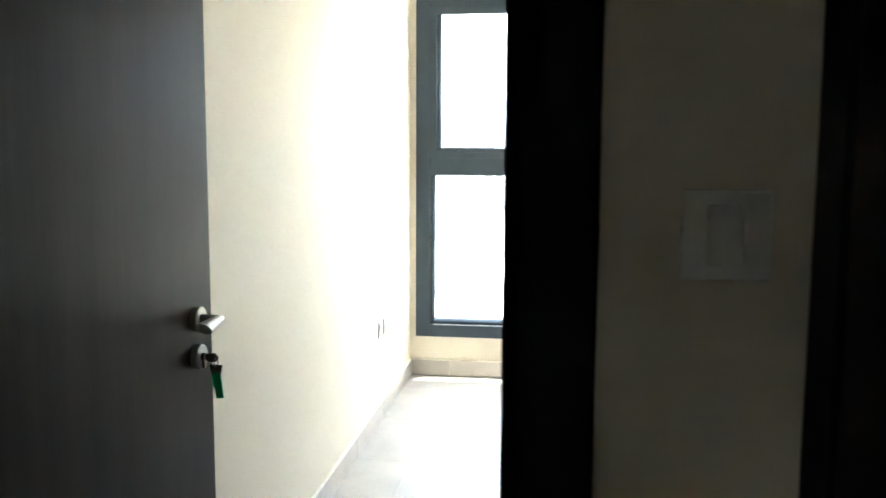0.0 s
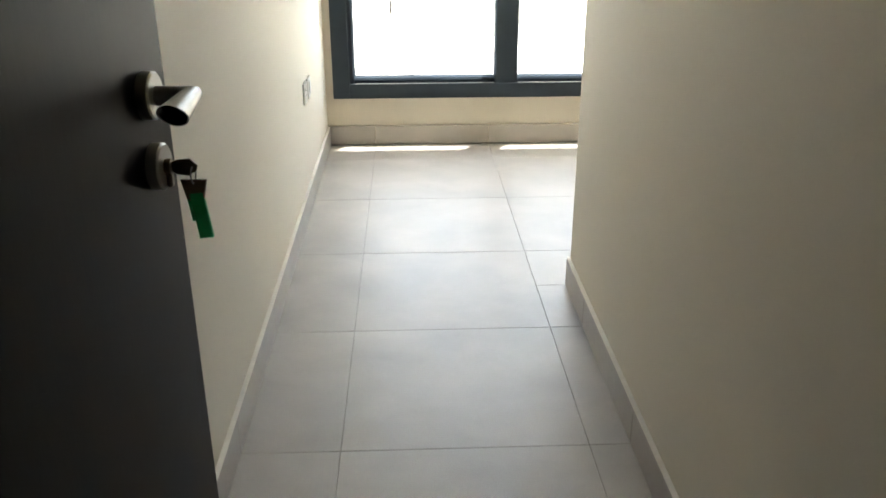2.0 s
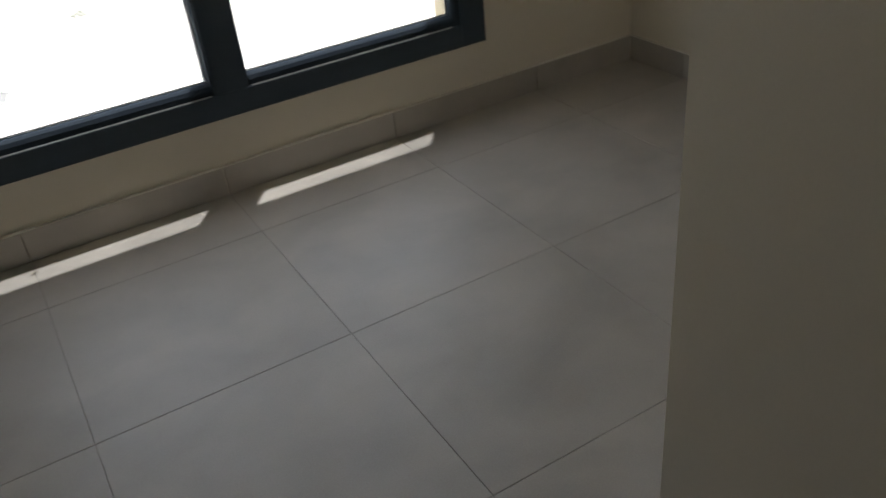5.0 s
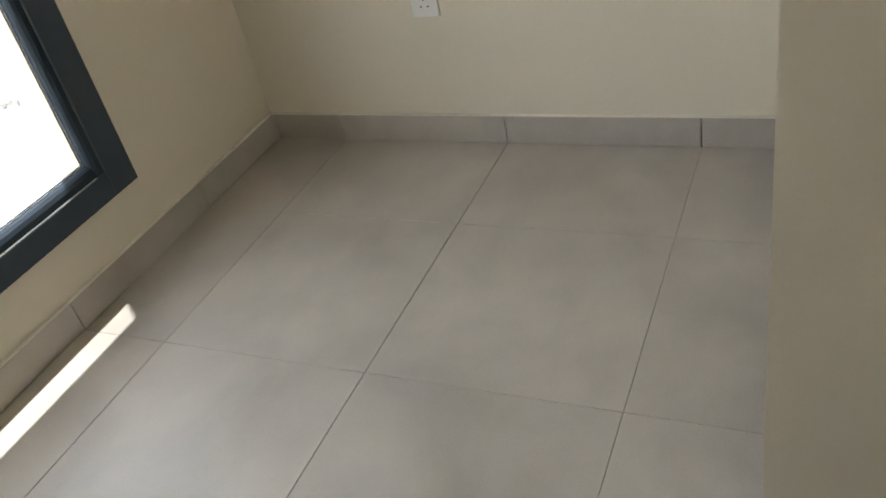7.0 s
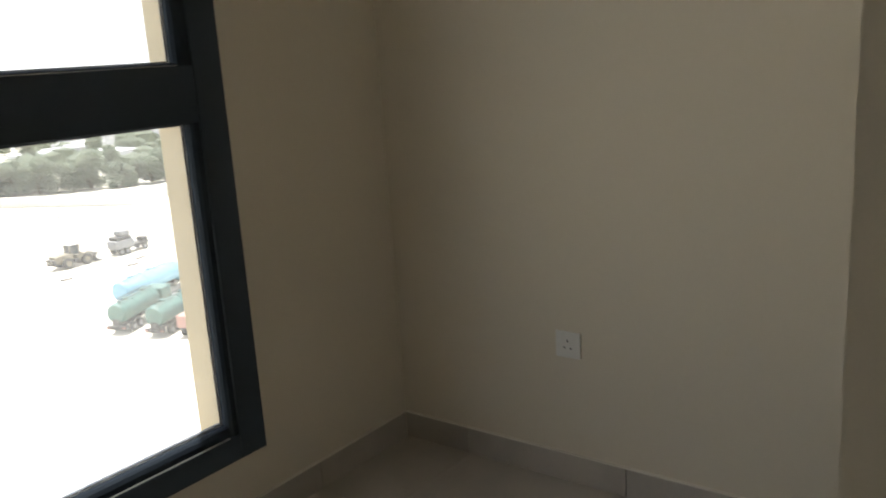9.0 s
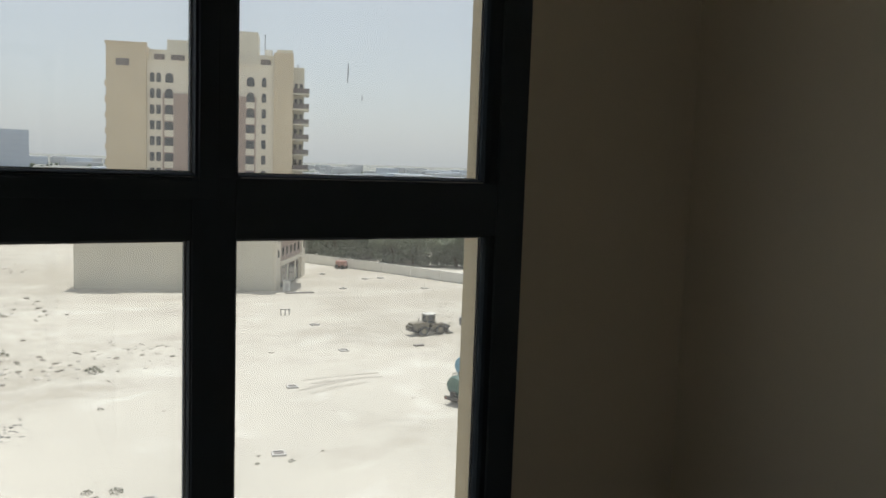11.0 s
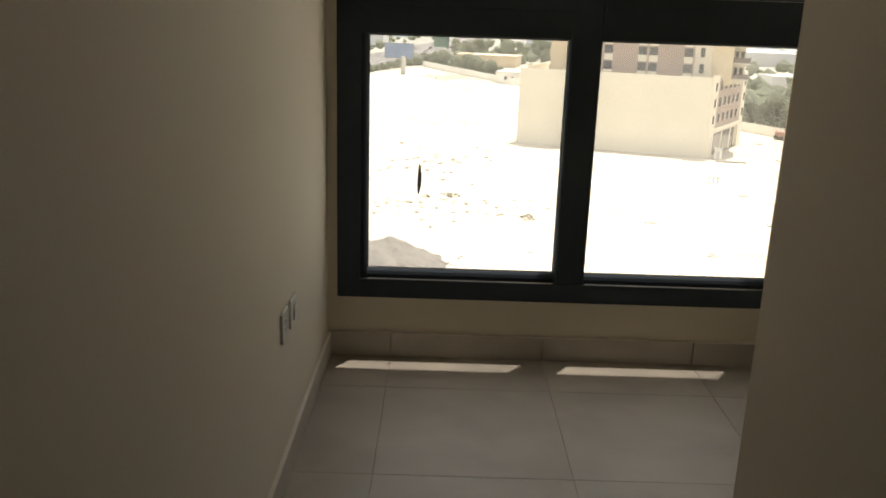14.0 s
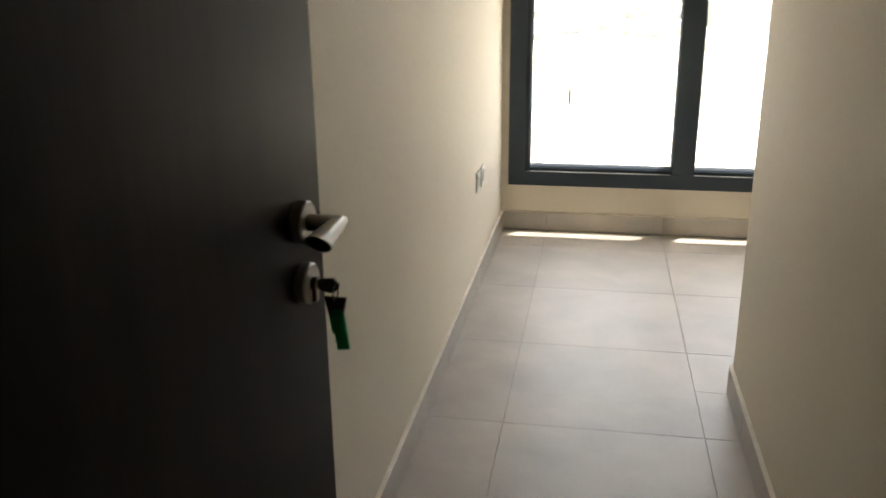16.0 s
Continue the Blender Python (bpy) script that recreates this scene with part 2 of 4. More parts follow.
M_YELLOW = mat("dusty_yellow_machine_paint", (0.20, 0.17, 0.12), 0.7, vary=0.35, scale=2, fine=20, bump=0.1)
M_TYRE = mat("dusty_rubber_tyre", (0.05, 0.047, 0.043), 0.9, vary=0.3, scale=5, fine=30, bump=0.2)
M_CHASSIS = mat("dirty_dark_chassis", (0.06, 0.055, 0.05), 0.8, vary=0.3, scale=3, fine=20, bump=0.2)
M_BLUE = mat("sun_bleached_blue_paint", (0.18, 0.36, 0.46), 0.5, vary=0.15, scale=1.2, fine=15, bump=0.05)
M_TGREEN = mat("dull_green_paint", (0.065, 0.135, 0.11), 0.5, vary=0.25, scale=1.2, fine=15, bump=0.05)
M_RED = mat("faded_red_paint", (0.37, 0.20, 0.16), 0.6, vary=0.2, scale=1.2, fine=15, bump=0.05)
M_TGREY = mat("grey_truck_paint", (0.22, 0.22, 0.22), 0.6, vary=0.2, scale=1.2, fine=15, bump=0.05)
# Aerial haze is painted into these three far base colours.
M_FAR = mat("haze_tinted_render", (0.53, 0.57, 0.62), 0.95, vary=0.08, scale=0.02, fine=0.3, bump=0)
M_FARBAND = mat("haze_tinted_glazing", (0.48, 0.52, 0.58), 0.7, vary=0.05, scale=0.05, fine=0.5, bump=0)
M_FARWHITE = mat("haze_greyed_render", (0.50, 0.51, 0.51), 0.95, vary=0.1, scale=0.05, fine=0.5, bump=0)
M_SIGN = mat("blue_grey_billboard_face", (0.15, 0.21, 0.32), 0.5, vary=0.12, scale=0.3, fine=4, bump=0)
M_TIMBER = mat("weathered_timber", (0.14, 0.11, 0.08), 0.9, vary=0.3, scale=2, fine=14, bump=0.3)


# ---- builders ----
def box(bm, x0, x1, y0, y1, z0, z1, bevel=0.0, seg=1):
    ret = bmesh.ops.create_cube(bm, size=1.0, matrix=Matrix.LocRotScale(((x0 + x1) / 2, (y0 + y1) / 2, (z0 + z1) / 2), None, (abs(x1 - x0), abs(y1 - y0), abs(z1 - z0))))
    if bevel:
        edges = {e for v in ret["verts"] for e in v.link_edges}
        bmesh.ops.bevel(bm, geom=list(edges), offset=bevel, segments=seg, profile=0.5, affect="EDGES")
    return bm


def rod(bm, a, b, r0, r1=None, seg=16):
    a, b = Vector(a), Vector(b)
    m = Matrix.Translation((a + b) / 2) @ (b - a).to_track_quat("Z", "Y").to_matrix().to_4x4()
    bmesh.ops.create_cone(bm, cap_ends=True, segments=seg, radius1=r0, radius2=r0 if r1 is None else r1, depth=(b - a).length, matrix=m)
    return bm


def prism(bm, points, z0, z1):
    low = [bm.verts.new((x, y, z0)) for x, y in points]
    top = [bm.verts.new((x, y, z1)) for x, y in points]
    k = len(points)
    bm.faces.new(list(reversed(low))), bm.faces.new(top)
    for i in range(k):
        bm.faces.new((low[i], low[(i + 1) % k], top[(i + 1) % k], top[i]))
    return bm


def B():
    return bmesh.new()


def mesh_of(name, bm, material, smooth=False):
    bmesh.ops.recalc_face_normals(bm, faces=bm.faces)
    me = bpy.data.meshes.new(name)
    bm.to_mesh(me)
    bm.free()
    me.materials.append(material)
    if smooth:
        me.shade_smooth()
        me.set_sharp_from_angle(angle=radians(40))
    return me


def part(name, bm, material, parent=None, label="", smooth=False):
    ob = new(name, mesh_of(name, bm, material, smooth))
    if parent:
        ob.parent = parent
    if label:
        ob["label"] = label
    return ob


def thing(name, m=None, label="", category="", group="", kind=""):
    ob = new(name)
    ob.empty_display_size = 0.1
    if m is not None:
        ob.matrix_basis = m
    return tagged(ob, label, category, group, kind)


def structure(name, bm, material, label, category):
    return tagged(part(name, bm, material), label, category, kind="structure")


# ---- room shell ----
RX, RETY, CX, DY0, DY1, H = 2.511, -1.793, 0.963, -4.355, -4.235, 2.75
WX0, WX1, WZ0, WZ1 = 0.037, 1.847, 0.243, 2.285
OUT = 0.255
structure("wall_west", box(B(), -0.15, 0, DY1, 0, 0, H), M_WALL, "cream painted plaster wall", "wall")
bm = B()
box(bm, -0.15, WX0, 0, OUT, -0.2, H + 0.2), box(bm, WX1, RX + 0.15, 0, OUT, -0.2, H + 0.2)
box(bm, WX0, WX1, 0, OUT, -0.2, WZ0), box(bm, WX0, WX1, 0, OUT, WZ1, H + 0.2)
structure("wall_north", bm, M_WALL, "cream painted window wall with a low sill", "wall")
structure("wall_east", box(B(), RX, RX + 0.15, RETY - 0.15, 0, 0, H), M_WALL, "cream painted plaster wall", "wall")
bm = box(B(), CX, RX, RETY - 0.15, RETY, 0, H)
structure("wall_south", bm, M_WALL, "cream painted plaster wall", "wall")
structure("wall_corridor", box(B(), CX, CX + 0.15, DY1, RETY - 0.15, 0, H), M_WALL, "cream painted corridor wall", "wall")
DX0, DX1, DZ, JW = 0.03, 0.835, 2.08, 0.071
bm = B()
box(bm, -1.3, DX0 - JW, DY0, DY1, 0, H), box(bm, DX1 + JW, 1.097, DY0 + 0.002, DY1, 0, H), box(bm, DX0 - JW, DX1 + JW, DY0, DY1, DZ + JW, H)
structure("wall_door", bm, M_WALL, "cream painted wall around the doorway", "wall")
bm = B()
# The unseen rear wall stands close to bounce more light into the hall.
box(bm, 1.097, 1.26, -5.9, DY1, 0, H), box(bm, -1.45, -1.3, -5.9, DY1, 0, H), box(bm, -1.45, 1.26, -6.05, -5.9, 0, H)
structure("wall_hall", bm, M_WALL, "cream painted walls of the unlit hall, the rear one unseen", "wall")
structure("ceiling", box(B(), -1.45, RX + 0.15, -6.05, 0, H, H + 0.2), M_CEIL, "white painted ceiling", "ceiling")
floor = structure("floor", box(B(), -1.45, RX + 0.15, -6.05, 0, -0.2, -0.0025), M_GROUT, "grey porcelain tiled floor with dark grout lines", "floor")

def disc_handle(bm):
    rod(bm, (-0.02, -0.80, 1.02), (-0.012, -0.80, 1.02), 0.025, seg=20)
    rod(bm, (-0.055, -0.80, 1.02), (-0.02, -0.80, 1.02), 0.012, seg=14)
    rod(bm, (-0.075, -0.80, 1.02), (-0.055, -0.80, 1.02), 0.024, seg=20)
    return bm


# ---- door frame, leaf and its fittings ----
dframe = thing("door_frame", pose(0, 0, 0), "dark painted wooden door frame", "door frame", kind="structure")
part("jamb", box(B(), DX1, DX1 + JW, DY0 - 0.008, DY1 + 0.008, 0, DZ, 0.004), M_FRAMEWOOD, dframe)
part("jamb", box(B(), DX0 - JW, DX0, DY0 - 0.008, DY1 - 0.002, 0, DZ, 0.004), M_FRAMEWOOD, dframe)
part("head", box(B(), DX0 - JW, DX1 + JW, DY0 - 0.008, DY1 + 0.008, DZ, DZ + JW, 0.004), M_FRAMEWOOD, dframe)
part("door_stop", box(B(), DX1 - 0.012, DX1 - 0.0005, DY0 + 0.03, DY1 - 0.045, 0, DZ - 0.001, 0.003), M_FRAMEWOOD, dframe)
# Added plate standing in for window light reflected on the jamb edge.
part("strike_plate", box(B(), DX1 - 0.0012, DX1 - 0.0002, DY1 - 0.032, DY1 - 0.014, 0.96, 1.04, 0.0004), M_DARKSTEEL, dframe, "small dark steel plate added for a glint on the jamb")

hall_door = thing("door_2", pose(1.097, -4.368, 0), "closed dark wenge door in the hall", "door", kind="structure")
part("door_leaf", box(B(), -0.012, -0.001, -0.86, -0.06, 0.012, 2.06, 0.002), M_DOOR, hall_door)
for y0, y1 in ((-0.93, -0.862), (-0.058, 0.01)):
    part("jamb", box(B(), -0.018, -0.001, y0, y1, 0, 2.12, 0.002), M_FRAMEWOOD, hall_door)
part("head", box(B(), -0.018, -0.001, -0.862, -0.058, 2.062, 2.12, 0.002), M_FRAMEWOOD, hall_door)
part("door_handle", disc_handle(B()), M_STEEL, hall_door, "round steel door knob")

LEAF = 0.84
HINGE = Vector((0.098, DY1 + 0.012, 0))
door = thing("door_1", pose(HINGE.x, HINGE.y, 0, 0, 0, -3.3), "dark wenge wooden door standing open", "door", kind="structure")
part("door_leaf", box(B(), -0.042, 0, 0, LEAF, 0.008, 2.07, 0.0025, 2), M_DOOR, door, "dark brown wood-grain leaf with faint scuffs")
part("edge_band", box(B(), -0.040, -0.002, LEAF, LEAF + 0.0012, 0.01, 2.068), M_FRAMEWOOD, door)
part("latch_plate", box(B(), -0.033, -0.009, LEAF + 0.0012, LEAF + 0.003, 0.90, 1.07, 0.0005), M_STEEL, door, "steel latch plate")
HY, HZ, LZ = LEAF - 0.073, 1.031, 0.952


def mitred_lever(bm, neck, length, r, seg=20):
    """A round tube that leaves the door, is cut at 45 degrees, turns towards the hinge and ends in a slanted cut."""
    rings = []
    for kind in range(3):
        ring = []
        for i in range(seg):
            a = 2 * math.pi * i / seg
            c, s = math.cos(a) * r, math.sin(a) * r
            if kind == 0:
                p = (0.0, c, s)
            elif kind == 1:
                p = (neck + c, c, s)
            else:
                p = (neck + c * 1.5, -length - 0.8 * s * 1.5, s * 1.5)
            ring.append(bm.verts.new(p))
        rings.append(ring)
    for a, b in zip(rings, rings[1:]):
        for i in range(seg):
            bm.faces.new((a[i], a[(i + 1) % seg], b[(i + 1) % seg], b[i]))
    bm.faces.new(rings[0])
    inner = [bm.verts.new((neck + math.cos(2 * math.pi * i / seg) * r * 1.32, -length - 0.8 * math.sin(2 * math.pi * i / seg) * r * 1.32, math.sin(2 * math.pi * i / seg) * r * 1.32)) for i in range(seg)]
    deep = [bm.verts.new((v.co.x, v.co.y + 0.014, v.co.z)) for v in inner]
    for a, b in ((rings[2], inner), (inner, deep)):
        for i in range(seg):
            bm.faces.new((a[i], a[(i + 1) % seg], b[(i + 1) % seg], b[i]))
    bm.faces.new(deep)
    return bm


def disc(bm, x0, x1, y, z, r, seg=36, lip=0.0):
    rod(bm, (x0, y, z), (x1 - lip, y, z), r, r, seg)
    if lip:
        rod(bm, (x1 - lip, y, z), (x1, y, z), r, r - lip, seg)
    return bm


handle = part("door_handle", disc(B(), 0, 0.014, HY, HZ, 0.026, lip=0.002), M_STEEL, door, "brushed steel rose with a mitred lever", True)
bm = mitred_lever(B(), 0.037, 0.063, 0.0104)
bmesh.ops.rotate(bm, verts=bm.verts, cent=(0, 0, 0), matrix=Matrix.Rotation(radians(6), 3, "X"))
bmesh.ops.translate(bm, verts=bm.verts, vec=(0.0135, HY, HZ))
part("lever", bm, M_STEEL, handle, "mitred round tube lever", True)
lock = part("lock_rose", disc(B(), 0, 0.014, HY, LZ, 0.026, lip=0.002), M_STEEL, door, "round steel lock escutcheon", True)
bm = disc(B(), 0.014, 0.0205, HY, LZ, 0.0085, 20)
box(bm, 0.014, 0.0205, HY - 0.005, HY + 0.005, LZ - 0.024, LZ, 0.002)
part("cylinder", bm, M_DARKSTEEL, lock)
handle2 = part("door_handle", disc(B(), -0.052, -0.042, HY, HZ, 0.026), M_STEEL, door, "brushed steel rose behind the leaf", True)

bm = B()
box(bm, -0.012, 0.018, -0.0012, 0.0012, -0.004, 0.004, 0.0004)
keys = thing("key_bunch", door.matrix_basis @ pose(0.013, HY, LZ), "house keys on a ring hanging from the door lock", "keys")
part("key_blade", bm, M_DARKSTEEL, keys)
bm = B()
hexa = [(0.006, -0.004), (0.013, -0.009), (0.026, -0.0105), (0.035, -0.005), (0.0365, 0.001), (0.029, 0.009), (0.014, 0.0075), (0.006, 0.004)]
near, back = [bm.verts.new((x, -0.0013, z)) for x, z in hexa], [bm.verts.new((x, 0.0013, z)) for x, z in hexa]
bm.faces.new(near), bm.faces.new(list(reversed(back)))
for i in range(8):
    bm.faces.new((near[i], near[(i + 1) % 8], back[(i + 1) % 8], back[i]))
part("key_bow", bm, M_DARKSTEEL, keys, "tarnished key bow in the lock")


def torus(bm, centre, R, r, normal_axis="Y", seg=20, tube=8):
    rows = []
    for i in range(seg):
        a = 2 * math.pi * i / seg
        row = []
        for j in range(tube):
            b = 2 * math.pi * j / tube
            q = (R + r * math.cos(b))
            p = Vector((q * math.cos(a), r * math.sin(b), q * math.sin(a)))
            if normal_axis == "X":
                p = Vector((p.y, p.x, p.z))
            row.append(bm.verts.new(Vector(centre) + p))
        rows.append(row)
    for i in range(seg):
        for j in range(tube):
            bm.faces.new((rows[i][j], rows[(i + 1) % seg][j], rows[(i + 1) % seg][(j + 1) % tube], rows[i][(j + 1) % tube]))
    return bm


part("key_ring", torus(B(), (0.0305, 0, -0.010), 0.0095, 0.0010, "X"), M_STEEL, keys, "thin steel split ring", True)
bm = B()
prism(bm, [(-0.015, -0.0018), (0.015, -0.0018), (0.015, 0.0018), (-0.015, 0.0018)], -0.021, 0.005)
for v in bm.verts:
    if v.co.z < -0.01:
        v.co.x *= 0.62
bmesh.ops.translate(bm, verts=bm.verts, vec=(0.0305, -0.001, -0.020))
bmesh.ops.bevel(bm, geom=list(bm.edges), offset=0.001, segments=1, affect="EDGES")
part("spare_key_bow", bm, M_DARKSTEEL, keys, "dark plastic headed spare key")
bm = box(B(), -0.0085, 0.0085, -0.0022, 0.0022, -0.056, 0, 0.0018, 2)
box(bm, -0.0115, -0.008, -0.002, 0.002, -0.034, -0.006, 0.001)
bmesh.ops.rotate(bm, verts=bm.verts, cent=(0, 0, 0), matrix=Matrix.Rotation(radians(-7), 3, "Y"))
bmesh.ops.translate(bm, verts=bm.verts, vec=(0.0315, -0.001, -0.030))
part("green_key_sleeve", bm, M_GREEN, keys, "bright green plastic key sleeve")

# ---- window ----
PY = 0.045
win = thing("window_1", pose(0, 0, 0), "charcoal aluminium window of four panes with an opening top sash", "window", kind="structure")
MX0, MX1 = 0.884, 0.991
TZ0, TZ1 = 1.246, 1.398
FY0, FY1 = -0.003, 0.15
SL1, SR0 = 0.124, 1.752
RAIL = WZ0 + 0.076
BACK = 0.058


def ring_frame(bm, x0, x1, z0, z1, w, y0, y1):
    box(bm, x0, x0 + w, y0, y1, z0, z1, 0.0012), box(bm, x1 - w, x1, y0, y1, z0, z1, 0.0012)
    box(bm, x0 + w, x1 - w, y0, y1, z0, z0 + w, 0.0012), box(bm, x0 + w, x1 - w, y0, y1, z1 - w, z1, 0.0012)
    return bm


# outer frame: a broad room-side flange and a narrower rear leg
for x0, x1 in ((WX0, SL1), (SR0, WX1)):
    part("stile", box(B(), x0, x1, FY0, BACK, WZ0, WZ1, 0.002), M_ALU, win)
for x0, x1 in ((WX0, WX0 + 0.07), (WX1 - 0.045, WX1)):
    part("rear_leg", box(B(), x0, x1, BACK, FY1, WZ0, WZ1), M_ALU, win)
part("bottom_rail", box(B(), SL1, SR0, FY0, BACK, WZ0, RAIL, 0.002), M_ALU, win)
part("rear_leg", box(B(), WX0 + 0.07, WX1 - 0.045, BACK, FY1, WZ0, RAIL - 0.012), M_ALU, win)
part("top_rail", box(B(), SL1, SR0, FY0, BACK, WZ1 - 0.06, WZ1, 0.002), M_ALU, win)
part("rear_leg", box(B(), WX0 + 0.07, WX1 - 0.045, BACK, FY1, WZ1 - 0.06, WZ1), M_ALU, win)
MU0 = 0.897
part("mullion", box(B(), MX0, MX1, FY0 + 0.001, BACK + 0.05, RAIL, TZ1, 0.002), M_ALU, win)
part("mullion", box(B(), MU0, MX1, FY0 + 0.001, BACK + 0.05, TZ1, WZ1 - 0.06, 0.002), M_ALU, win)
for x0, x1 in ((SL1, MX0), (MX1, SR0)):
    part("transom", box(B(), x0, x1, FY0 + 0.001, 0.104, TZ0, TZ1, 0.002), M_ALU, win)


def sloped_bead(x0, x1, z0, z1, edge, w, front, py):
    """A glazing bead along one edge of an opening, its face rounded off towards the glass."""
    bm = B()
    profile = [(0.0, front), (w * 0.55, front), (w * 0.85, front + 0.006), (w, front + 0.016), (w, py - 0.004), (0.0, py - 0.004)]
    for end in (0, 1):
        ring = []
        for d, y in profile:
            if edge in "LR":
                ring.append(bm.verts.new((x0 + d if edge == "L" else x1 - d, y, (z0, z1)[end])))
            else:
                ring.append(bm.verts.new(((x0, x1)[end], y, z0 + d if edge == "B" else z1 - d)))
        bm.faces.new(ring)
        if end:
            for i in range(6):
                bm.faces.new((last[i], last[(i + 1) % 6], ring[(i + 1) % 6], ring[i]))
        last = ring
    part("glazing_bead", bm, M_BEAD_SHADE, win)


def glazing(x0, x1, z0, z1, bead, front, py):
    """Beads left, right, bottom and top, gasket, sealant lines and pane of one light."""
    bl, br, bb, bt = bead
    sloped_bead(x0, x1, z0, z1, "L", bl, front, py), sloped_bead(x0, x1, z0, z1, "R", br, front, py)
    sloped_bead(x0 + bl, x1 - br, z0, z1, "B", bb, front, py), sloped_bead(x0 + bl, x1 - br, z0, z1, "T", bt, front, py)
    a, b, c, d = x0 + bl, x1 - br, z0 + bb, z1 - bt
    # Pale strip painting the highlight where rail and bead meet.
    part("bead_groove", box(B(), x0 + bl + 0.004, x1 - br - 0.004, FY0 + 0.0015, front + 0.0008, z0 + 0.0003, z0 + 0.0024), M_BEADLINE, win, "pale strip painted as a glint on the bead")
    part("gasket", ring_frame(B(), a - 0.002, b + 0.002, c - 0.002, d + 0.002, 0.006, py - 0.009, py - 0.001), M_GASKET, win)
    part("sealant_line", box(B(), a + 0.003, b - 0.003, py - 0.0105, py - 0.0092, c + 0.0005, c + 0.0025), M_BEADLINE, win, "pale sealant line")
    part("sealant_line", box(B(), b - 0.0025, b - 0.0005, py - 0.0105, py - 0.0092, c, d), M_BEADLINE, win, "pale sealant line")
    part("pane", box(B(), a + 0.001, b - 0.001, py, py + 0.006, c + 0.001, d - 0.001), M_GLASS, win, "clear glass pane with an added pale veil")


glazing(SL1, MX0, RAIL, TZ0, (0.026, 0.006, 0.035, 0.004), 0.004, PY)
glazing(MX1, SR0, RAIL, TZ0, (0.006, 0.030, 0.035, 0.004), 0.004, PY)
glazing(MX1, SR0, TZ1, WZ1 - 0.06, (0.008, 0.046, 0.009, 0.02), 0.004, PY)
sash = part("sash", ring_frame(B(), 0.115, 0.945, 1.345, WZ1 - 0.045, 0.047, -0.016, -0.004), M_ALU, win, "opening sash of charcoal aluminium")
part("sash_lip", ring_frame(B(), 0.125, 0.896, 1.399, WZ1 - 0.061, 0.006, -0.004, 0.0035), M_ALU, sash)
glazing(SL1, MU0, TZ1, WZ1 - 0.06, (0.060, 0.006, 0.010, 0.022), 0.004, PY)
bm = box(B(), 0.345, 0.385, -0.026, -0.016, 1.376, 1.398, 0.003)
box(bm, 0.352, 0.378, -0.042, -0.026, 1.380, 1.393, 0.003), box(bm, 0.372, 0.46, -0.045, -0.032, 1.379, 1.392, 0.004)
part("window_handle", bm, M_ALU, sash, "dark lever window handle")
for x, z0, z1, w in ((0.342, 0.648, 0.766, 0.0083), (1.300, 1.654, 1.711, 0.0013), (1.342, 1.610, 1.627, 0.001), (1.161, 1.683, 1.693, 0.001)):
    bm = B()
    ring = []
    steps = 14
    for i in range(steps + 1):
        f = i / steps
        ring.append((x + (0.004 if w > 0.005 else 0.0008) * math.sin(f * 2.5), z0 + (z1 - z0) * f, w * math.sin(math.pi * min(1, f * 0.92 + 0.04)) ** 0.8))
    left = [bm.verts.new((a - b, PY + 0.0075, c)) for a, c, b in ring]
    right = [bm.verts.new((a + b, PY + 0.0075, c)) for a, c, b in ring]
    for i in range(steps):
        bm.faces.new((left[i], right[i], right[i + 1], left[i + 1]))
    bmesh.ops.solidify(bm, geom=list(bm.faces), thickness=0.0006)
    part("drip_mark", bm, M_MARK, win, "dark dried drip on the glass")

# exterior reveal of the window
bm = B()
box(bm, WX0 - 0.12, WX0 + 0.005, FY1 + 0.002, OUT + 0.02, WZ0 - 0.1, WZ1), box(bm, WX1 - 0.047, WX1 + 0.12, FY1 + 0.002, OUT + 0.004, WZ0 - 0.1, WZ1)
box(bm, WX0 - 0.12, WX1 + 0.12, FY1 + 0.002, OUT + 0.004, WZ1 - 0.03, WZ1 + 0.1)
structure("window_reveal", bm, M_STUCCO, "rough beige stucco reveal outside the window", "facade")
structure("window_sill", box(B(), WX0 + 0.006, WX1 - 0.048, FY1 + 0.002, OUT + 0.03, WZ0 - 0.11, WZ0 - 0.03), M_STUCCO, "beige stucco outer sill", "sill")
bm = B()
box(bm, -6, -0.151, 0.003, OUT, -25.5, 22), box(bm, RX + 0.151, 9, 0.003, OUT, -25.5, 22)
box(bm, -0.151, RX + 0.151, 0.003, OUT, -25.5, -0.201), box(bm, -0.151, RX + 0.151, 0.003, OUT, H + 0.201, 22)
structure("facade", bm, M_STUCCO, "beige stucco facade of the tower block", "facade")

